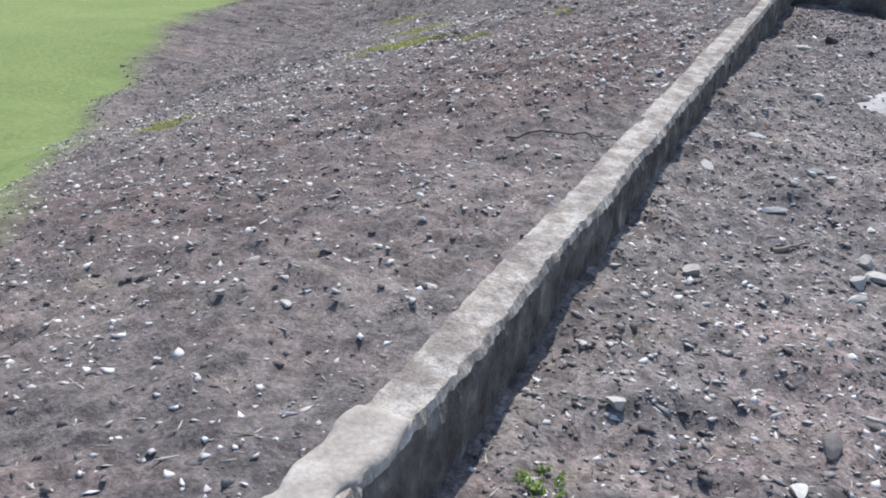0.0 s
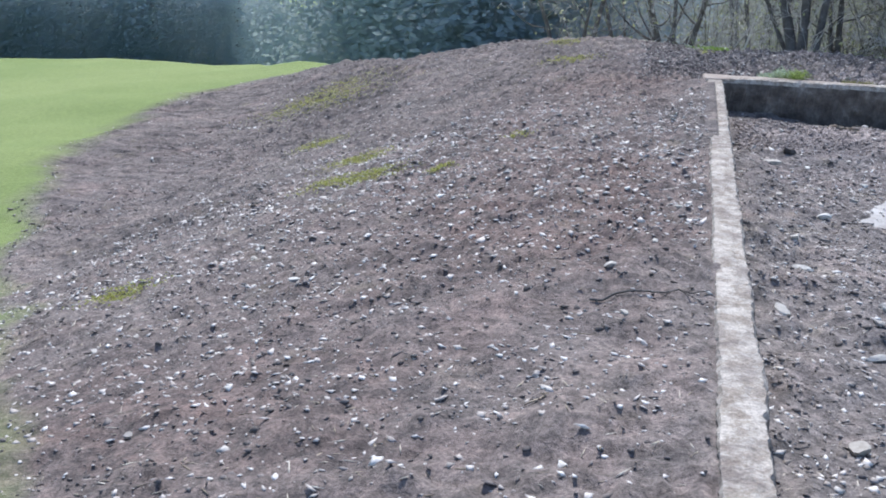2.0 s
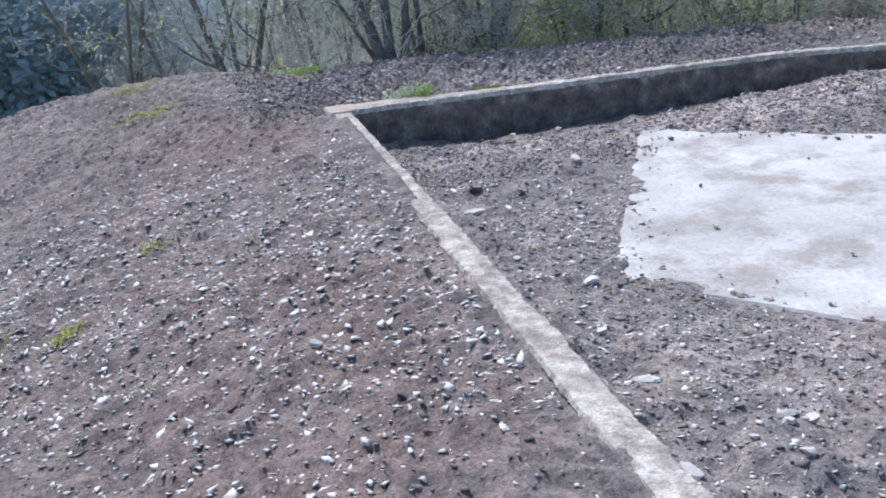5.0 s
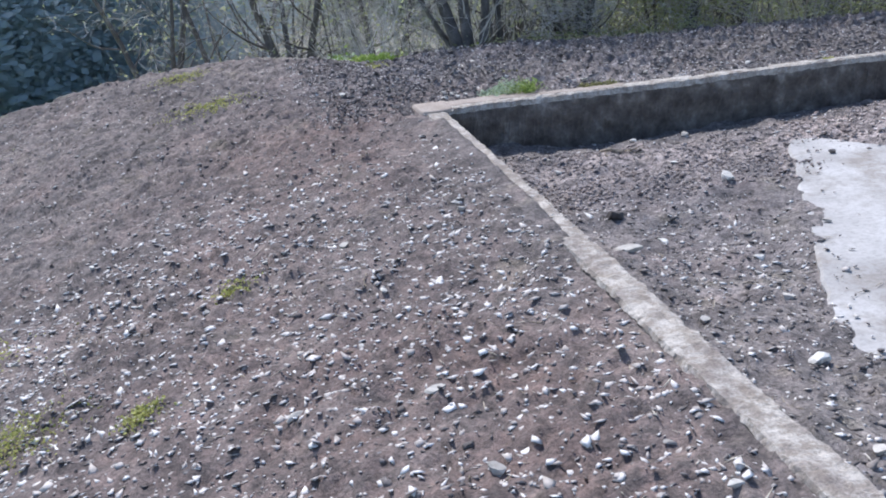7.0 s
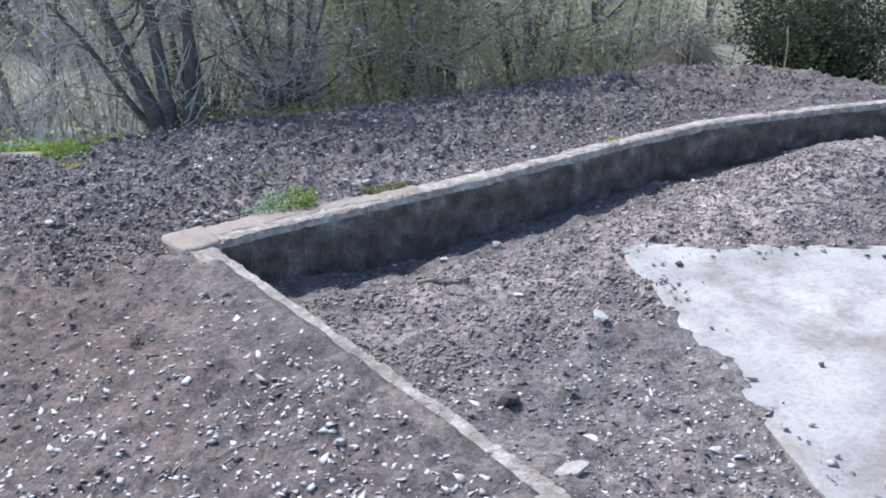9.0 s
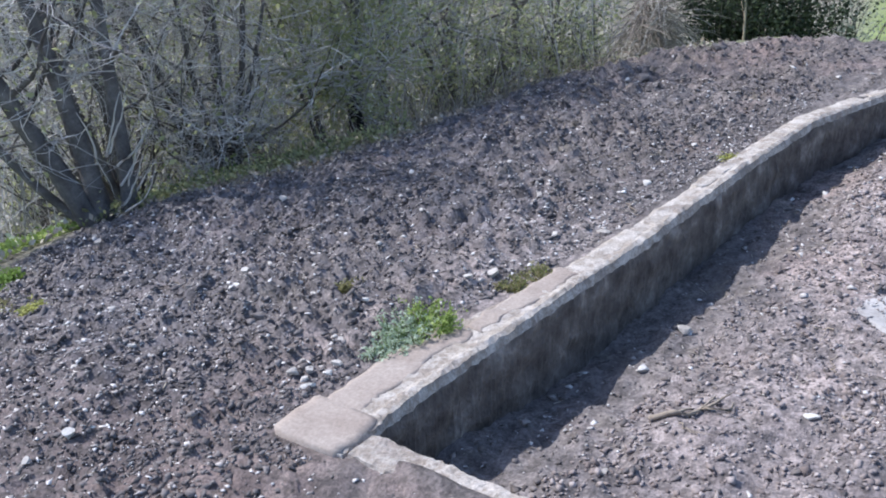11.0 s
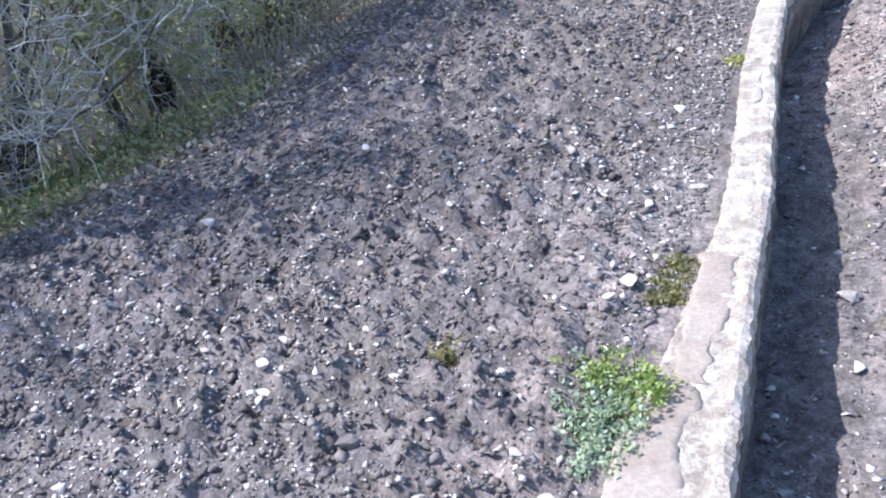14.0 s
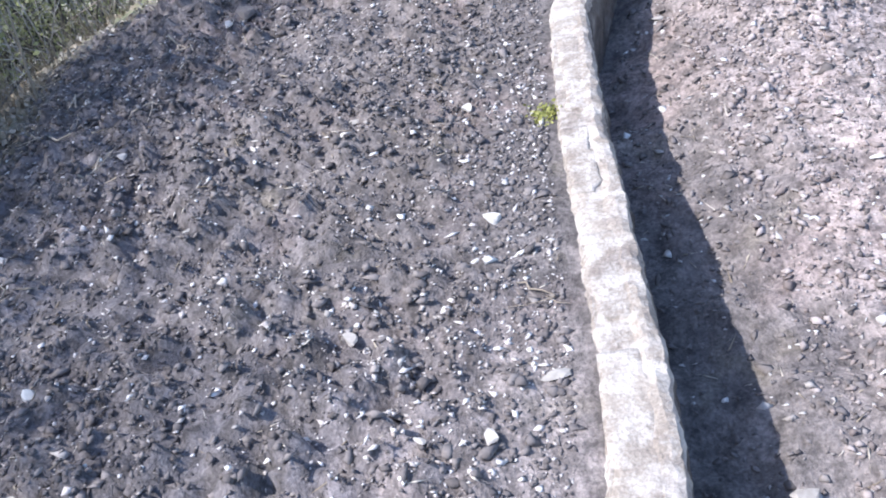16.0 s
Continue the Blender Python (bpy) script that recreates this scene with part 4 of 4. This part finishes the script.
def scatter_stems(name, n, region, length, radius, mat, lean, label, seed, category):
    """Many thin upright or leaning stems in one mesh, rooted where region allows."""
    rnd = random.Random(seed)
    tb = Tubes()
    k = 0
    while k < n:
        x, y = region(rnd)
        p = Vector((x, y, float(ground_z(np.array(x), np.array(y), False)) - 0.02))
        l = length * rnd.uniform(0.4, 1.3)
        pts = wander(rnd, p, Vector((rnd.gauss(0, lean), rnd.gauss(0, lean), 1)), l, 4, 0.14, -0.02)
        r = radius * rnd.uniform(0.5, 1.3)
        tb.add(pts, [r, r * 0.9, r * 0.75, r * 0.6, r * 0.3], 3)
        k += 1
    return tagged(new(name, tb.mesh(name, mat, False)), label, category, kind="stuff")


def rim(rnd, lo, hi, a0, a1):
    """A spot at lo to hi metres outside the soil's edge, between two bearings seen from the plot's middle."""
    a = radians(rnd.uniform(a0, a1))
    r = float(np.interp(a, EDGE_A, EDGE_R)) + rnd.uniform(lo, hi)
    return 1.0 + r * math.cos(a), -2.0 + r * math.sin(a)


scatter_stems("dead_stems", 1400, lambda r: rim(r, 0.35, 2.2, 44, 84), 0.26, 0.003, DEAD_STEM, 0.3, "thin pale dead stems along the soil's edge", 41, "dead stems")
scatter_stems("brambles", 420, lambda r: rim(r, 1.5, 6.0, 38, 100), 0.7, 0.005, TWIG, 0.7, "tangle of bare grey brambles under the trees", 42, "brambles")
scatter_stems("thicket_poles", 130, lambda r: rim(r, 2.2, 8.0, 38, 100), 3.5, 0.011, BARK, 0.14, "thin bare poles of the thicket", 43, "saplings")


def brush_heap(x, y, w, h, n, seed):
    """Cut brushwood thrown on a heap, the stems fanning down from its top."""
    rnd = random.Random(seed)
    tb = Tubes()
    z = surface(x, y)
    for _ in range(n):
        a = rnd.uniform(0, 6.283)
        out = Vector((math.cos(a), math.sin(a) * 0.7, 0))
        p = Vector((x, y, z)) + Vector((rnd.gauss(0, w * 0.3), rnd.gauss(0, w * 0.2), 0))
        p.z += h * rnd.uniform(0.35, 1.05) * math.exp(-((p.x - x) ** 2 + (p.y - y) ** 2) / (w * w * 0.35))
        r = rnd.uniform(0.002, 0.006)
        pts = wander(rnd, p, out + Vector((0, 0, rnd.gauss(-0.25, 0.4))), w * rnd.uniform(0.3, 0.9), 5, 0.12, -0.12)
        tb.add(pts, [r, r * 0.9, r * 0.8, r * 0.6, r * 0.5, r * 0.3], 3)
    return tagged(new("brush_heap", tb.mesh("brush_heap", HEAP_WOOD, False)), "heap of cut grey-brown brushwood at the soil's edge", "brushwood", kind="stuff")


HEAP_WOOD = island_material("cut_brushwood", [(0.0, (0.24, 0.2, 0.17)), (0.6, (0.4, 0.35, 0.3)), (1.0, (0.62, 0.57, 0.5))])
brush_heap(6.2, 2.35, 0.6, 0.7, 800, 44)


def thicket(n, seed):
    """Rooted thin stems with side twigs and small leaves, too many to count."""
    rnd = random.Random(seed)
    tb, spots = Tubes(), []
    for _ in range(n):
        x, y = rim(rnd, 1.6, 7.0, 40, 99)
        p = Vector((x, y, float(ground_z(np.array(x), np.array(y), False)) - 0.02))
        l = rnd.uniform(0.8, 2.4)
        pts = wander(rnd, p, Vector((rnd.gauss(0, 0.3), rnd.gauss(0, 0.3), 1)), l, 5, 0.1, 0.0)
        tb.add(pts, [0.006, 0.0055, 0.005, 0.004, 0.003, 0.002], 3)
        for _ in range(5):
            q = pts[rnd.randrange(1, 6)]
            side = wander(rnd, q, Vector((rnd.gauss(0, 1), rnd.gauss(0, 1), rnd.gauss(0.4, 0.6))), l * 0.3, 3, 0.2, 0.0)
            tb.add(side, [0.003, 0.0025, 0.002, 0.001], 3)
            spots += [e + Vector((rnd.gauss(0, 0.04), rnd.gauss(0, 0.04), rnd.gauss(0, 0.04))) for e in side[1:] for _ in range(4) if rnd.random() < (0.75 if x > 2.4 else 0.12)]
    tagged(new("thicket", tb.mesh("thicket", TWIG, False)), "grey twiggy thicket below the soil's edge", "thicket", kind="stuff")
    tagged(new("thicket_leaves", leaves_mesh("thicket_leaves", spots, rnd, 0.042, SPRING)), "small pale spring leaves in the thicket", "leaves", kind="stuff")


thicket(800, 47)


def ground_leaves(name, n, region, size, lift, mat, label, seed, category="plants"):
    rnd = random.Random(seed)
    xy = np.array([region(rnd) for _ in range(n)])
    z = ground_z(xy[:, 0], xy[:, 1], False)
    places = [Vector((x, y, h + lift * abs(rnd.gauss(0, 1)))) for (x, y), h in zip(xy, z)]
    return tagged(new(name, leaves_mesh(name, places, rnd, size, mat, -0.6)), label, category, kind="stuff")


ground_leaves("ground_ivy", 8000, lambda r: rim(r, 0.8, 4.0, 86, 104), 0.045, 0.05, SILVER, "grey-green low leaves under the trees", 56)
ground_leaves("ground_ivy", 8000, lambda r: rim(r, 0.8, 4.0, 87, 104), 0.045, 0.05, GREEN, "bright green low leaves under the trees", 51)
ground_leaves("ground_ivy", 5000, lambda r: rim(r, 0.2, 1.4, 91, 103), 0.04, 0.015, FRESH, "bright green low leaves creeping to the soil's edge", 58)
ground_leaves("ground_cover", 7000, lambda r: rim(r, 0.1, 2.4, 66, 92), 0.032, 0.05, SPRING, "patchy olive low leaves along the soil's edge", 52)
ground_leaves("low_greens", 3200, lambda r: rim(r, 0.4, 2.4, 72, 88), 0.035, 0.06, IVY, "scattered green low leaves along the soil's edge", 55)
ground_leaves("low_greens", 2600, lambda r: rim(r, 0.05, 1.6, 66, 92), 0.034, 0.05, MUTED, "dull olive low leaves along the soil's edge", 59)
ground_leaves("leaf_litter", 6000, lambda r: rim(r, -0.15, 1.6, 38, 90), 0.03, 0.02, DEAD_STEM, "dry leaf and bark litter along the soil's edge", 57, "leaf litter")
ground_leaves("leaf_litter", 9000, lambda r: rim(r, 0.0, 5.0, 36, 100), 0.04, 0.02, STRAW, "dry leaf litter under the trees", 53, "leaf litter")


def plant(x, y, mats, w, h, n, size, seed, label, name="weed"):
    rnd = random.Random(seed)
    root = tagged(new(name), label, "weed")
    root.location = (x, y, surface(x, y) - 0.005)
    tb = Tubes()
    spots = [[] for _ in mats]
    for _ in range(n):
        a, l = rnd.uniform(0, 6.283), rnd.random() ** 0.6
        pts = wander(rnd, Vector((math.cos(a), math.sin(a), 0)) * w * 0.5 * l, Vector((math.cos(a) * l * 0.8, math.sin(a) * l * 0.8, 1)), h * rnd.uniform(0.5, 1.1), 4, 0.2, -0.05)
        tb.add(pts, [0.003, 0.0025, 0.002, 0.0015, 0.001], 3)
        k = 0 if len(mats) == 1 else (0 if pts[0].x * 0.8 - pts[0].y * 0.3 + rnd.gauss(0, w * 0.1) > 0 else 1)
        for q in pts[1:]:
            for _ in range(3):
                spots[k].append(q + Vector((rnd.gauss(0, size * 0.5), rnd.gauss(0, size * 0.5), rnd.gauss(0, size * 0.4))))
    tagged(part("clump", tb.mesh("clump", GREEN), root), kind="stuff")
    for m, sp_ in zip(mats, spots):
        if sp_:
            tagged(part("foliage", leaves_mesh("foliage", sp_, rnd, size, m), root), kind="stuff")
    return root


plant(0.60, 0.34, [FRESH, SILVER], 0.25, 0.085, 150, 0.015, 61, "leafy green and silvery weed against the low wall")
plant(0.45, 0.36, [SILVER], 0.2, 0.05, 100, 0.016, 62, "silvery grey-green weed beside the low wall")
plant(1.12, 0.26, [OLIVE], 0.12, 0.035, 60, 0.013, 63, "olive brown weed beside the low wall")
plant(1.26, 0.23, [OLIVE], 0.12, 0.035, 50, 0.013, 64, "olive brown weed beside the low wall")
plant(0.68, 0.80, [OLIVE], 0.08, 0.03, 30, 0.02, 65, "small dry tuft on the soil")
plant(-0.07, 2.56, [GREEN], 0.28, 0.06, 140, 0.018, 66, "low green tuft at the soil's edge")
plant(-0.16, 2.2, [OLIVE], 0.2, 0.025, 40, 0.014, 67, "low olive tuft on the soil")
plant(-0.12, 2.0, [YELLOW], 0.1, 0.03, 50, 0.02, 68, "small yellow-green tuft on the soil")
plant(0.23, -7.73, [GREEN], 0.12, 0.04, 14, 0.016, 69, "small green tuft in the sunken soil")


def moss(x, y, w, seed, label="yellow-green moss on the soil"):
    rnd = random.Random(seed)
    places = []
    for _ in range(int(1500 * w * 2)):
        dx, dy = rnd.gauss(0, w * 0.4), rnd.gauss(0, w * 0.3)
        places.append((x + dx, y + dy))
    a = np.array(places)
    z = ground_z(a[:, 0], a[:, 1])
    spots = [Vector((p[0], p[1], q + rnd.uniform(0, 0.012))) for p, q in zip(places, z)]
    return tagged(new("moss_patch", leaves_mesh("moss_patch", spots, rnd, 0.016, YELLOW)), label, "moss", kind="stuff")


for k, (x, y, w) in enumerate([(-2.9, -1.9, 0.4), (-1.62, 1.65, 0.4), (-2.75, -2.8, 0.35), (-4.6, 2.2, 0.9), (-4.9, 2.9, 0.9), (-5.2, 2.4, 0.7), (-0.45, 3.75, 0.25), (-3.2, -5.0, 0.25), (-2.46, -2.88, 0.3), (-1.53, -2.15, 0.12), (-1.85, 3.0, 0.3), (-1.9, -3.07, 0.12), (-3.9, -0.2, 0.35)]):
    moss(x, y, w, 70 + k)
moss(1.95, 3.35, 0.3, 86, "yellow moss on the ground between two trees")
moss(2.97, 0.15, 0.08, 85, "yellow moss beside the low wall's cap")


def stick(name, a, b, r, label, mat=OLD_WOOD, bend=0.05, forks=2, seed=1, lift=0.012):
    rnd = random.Random(seed)
    n = 8
    tb = Tubes()
    pts = []
    for i in range(n + 1):
        t = i / n
        x, y = a[0] + (b[0] - a[0]) * t + rnd.gauss(0, bend * 0.15), a[1] + (b[1] - a[1]) * t + rnd.gauss(0, bend * 0.15)
        pts.append(Vector((x, y, surface(x, y) + r * 0.7 + lift * 0.5)))
    tb.add(pts, [r * (1 - 0.6 * i / n) for i in range(n + 1)], 6)
    for _ in range(forks):
        i = rnd.randrange(2, n - 1)
        d = (pts[i + 1] - pts[i]).normalized()
        side = wander(rnd, pts[i], d + Vector((-d.y, d.x, 0.1)) * rnd.choice((-1, 1)) * 0.7, 0.12, 3, 0.1, 0)
        tb.add(side, [r * 0.5, r * 0.4, r * 0.3, r * 0.15], 4)
    return tagged(new(name, tb.mesh(name, mat)), label, "stick", "loose sticks")


stick("stick", (-0.62, -5.84), (-0.17, -5.73), 0.006, "dark thin stick lying on the soil", BARK)
stick("stick", (0.86, -0.50), (1.08, -0.74), 0.012, "yellowish broken branch in the sunken soil", OLD_WOOD, 0.1, 3, 2)
stick("stick", (0.93, 1.5), (1.2, 1.49), 0.009, "dark rotten stick half sunk in the soil", DARK_BARK, 0.04, 0, 3, -0.01)
stick("stick", (0.55, -5.95), (0.68, -5.85), 0.012, "short weathered piece of wood in the sunken soil", OLD_WOOD, 0.01, 0, 4)
stick("stick", (3.25, -1.10), (3.5, -1.22), 0.008, "pale thin stick on the sunken soil", STRAW, 0.03, 1, 5)
r4 = random.Random(91)
for k in range(26):
    x, y = r4.uniform(2.2, 5.4), r4.uniform(1.7, 3.0)
    a, l = r4.uniform(0, 6.28), r4.uniform(0.12, 0.4)
    stick("stick", (x, y), (x + l * math.cos(a), y + l * math.sin(a)), 0.005, "pale dry twig on the soil near the trees", STRAW, 0.12, 1, 100 + k, 0.02)
for k in range(26):
    x, y = r4.uniform(-2.0, 3.0), r4.uniform(-7.0, 1.6)
    if -0.25 < x < 0.1 or -0.1 < y - float(b_edge(x)) < 0.25 or slab_inside(x, y) > 0:
        continue
    a, l = r4.uniform(0, 6.28), r4.uniform(0.06, 0.2)
    stick("stick", (x, y), (x + l * math.cos(a), y + l * math.sin(a)), 0.0035, "small dry twig lying on the soil", OLD_WOOD, 0.06, 1, 200 + k)


def leaning_pole(x, y, dx, dy, h, r, label, seed):
    rnd = random.Random(seed)
    tb = Tubes()
    p = Vector((x, y, surface(x, y) - 0.05))
    pts = wander(rnd, p, Vector((dx, dy, 1)), h, 6, 0.05, 0)
    tb.add(pts, [r * (1 - 0.5 * i / 6) for i in range(7)], 6)
    tb.add(wander(rnd, pts[3], Vector((0.5, 0.2, 0.8)), h * 0.4, 4, 0.1, 0), [r * 0.5, r * 0.4, r * 0.35, r * 0.3, r * 0.2], 4)
    return tagged(new("sapling", tb.mesh("sapling", DEAD_STEM)), label, "sapling")


leaning_pole(4.2, 2.45, 0.06, -0.1, 0.5, 0.009, "pale bare sapling stem at the soil's edge", 1)
leaning_pole(7.5, 3.1, 0.02, 0.02, 3.0, 0.02, "tall pale bare sapling behind the brushwood heap", 4)
leaning_pole(7.35, 2.0, 0.05, 0.05, 0.9, 0.016, "pale bare stem before the dark bush", 2)
leaning_pole(7.6, 1.9, 0.4, 0.1, 0.6, 0.012, "pale bare stem before the dark bush", 3)


def wood_bay(deg):
    """Metres by which the wood's edge stands back where the grass runs into it."""
    return np.interp(deg, [-62, 3, 14, 20, 26, 42], [0, 0, 0, 8, 24, 28])


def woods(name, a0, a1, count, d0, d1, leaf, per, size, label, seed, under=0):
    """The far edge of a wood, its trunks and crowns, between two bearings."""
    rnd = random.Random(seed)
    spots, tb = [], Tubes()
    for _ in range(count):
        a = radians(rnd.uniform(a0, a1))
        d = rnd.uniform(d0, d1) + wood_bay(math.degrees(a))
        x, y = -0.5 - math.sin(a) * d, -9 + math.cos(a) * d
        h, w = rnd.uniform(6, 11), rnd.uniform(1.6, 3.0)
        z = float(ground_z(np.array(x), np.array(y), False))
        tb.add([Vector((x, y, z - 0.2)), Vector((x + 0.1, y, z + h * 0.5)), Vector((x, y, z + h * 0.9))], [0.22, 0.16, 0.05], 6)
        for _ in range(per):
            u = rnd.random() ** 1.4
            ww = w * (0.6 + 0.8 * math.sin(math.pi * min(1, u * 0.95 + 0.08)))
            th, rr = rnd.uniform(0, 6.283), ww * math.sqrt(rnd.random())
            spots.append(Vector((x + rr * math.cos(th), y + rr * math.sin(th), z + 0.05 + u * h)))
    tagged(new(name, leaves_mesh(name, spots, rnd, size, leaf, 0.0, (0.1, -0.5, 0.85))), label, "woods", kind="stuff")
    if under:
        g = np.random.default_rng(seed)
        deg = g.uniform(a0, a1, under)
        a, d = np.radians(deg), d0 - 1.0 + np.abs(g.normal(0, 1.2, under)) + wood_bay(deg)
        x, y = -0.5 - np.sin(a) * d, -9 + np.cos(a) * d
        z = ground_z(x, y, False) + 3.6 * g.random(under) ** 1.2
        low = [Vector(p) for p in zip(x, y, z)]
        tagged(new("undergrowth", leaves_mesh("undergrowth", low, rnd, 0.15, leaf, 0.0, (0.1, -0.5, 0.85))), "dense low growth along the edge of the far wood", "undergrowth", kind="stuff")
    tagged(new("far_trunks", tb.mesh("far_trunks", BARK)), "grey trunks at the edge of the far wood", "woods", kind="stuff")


woods("far_woods", 3, 42, 45, 26, 36, HAZED_WOODLAND, 3000, 0.26, "edge of a wood beyond the grass, blue haze put into its leaf colour", 77, 90000)
woods("far_thicket", -62, 3, 60, 48, 64, HAZE, 1300, 0.26, "grey-green hazy thicket beyond the trees", 78)
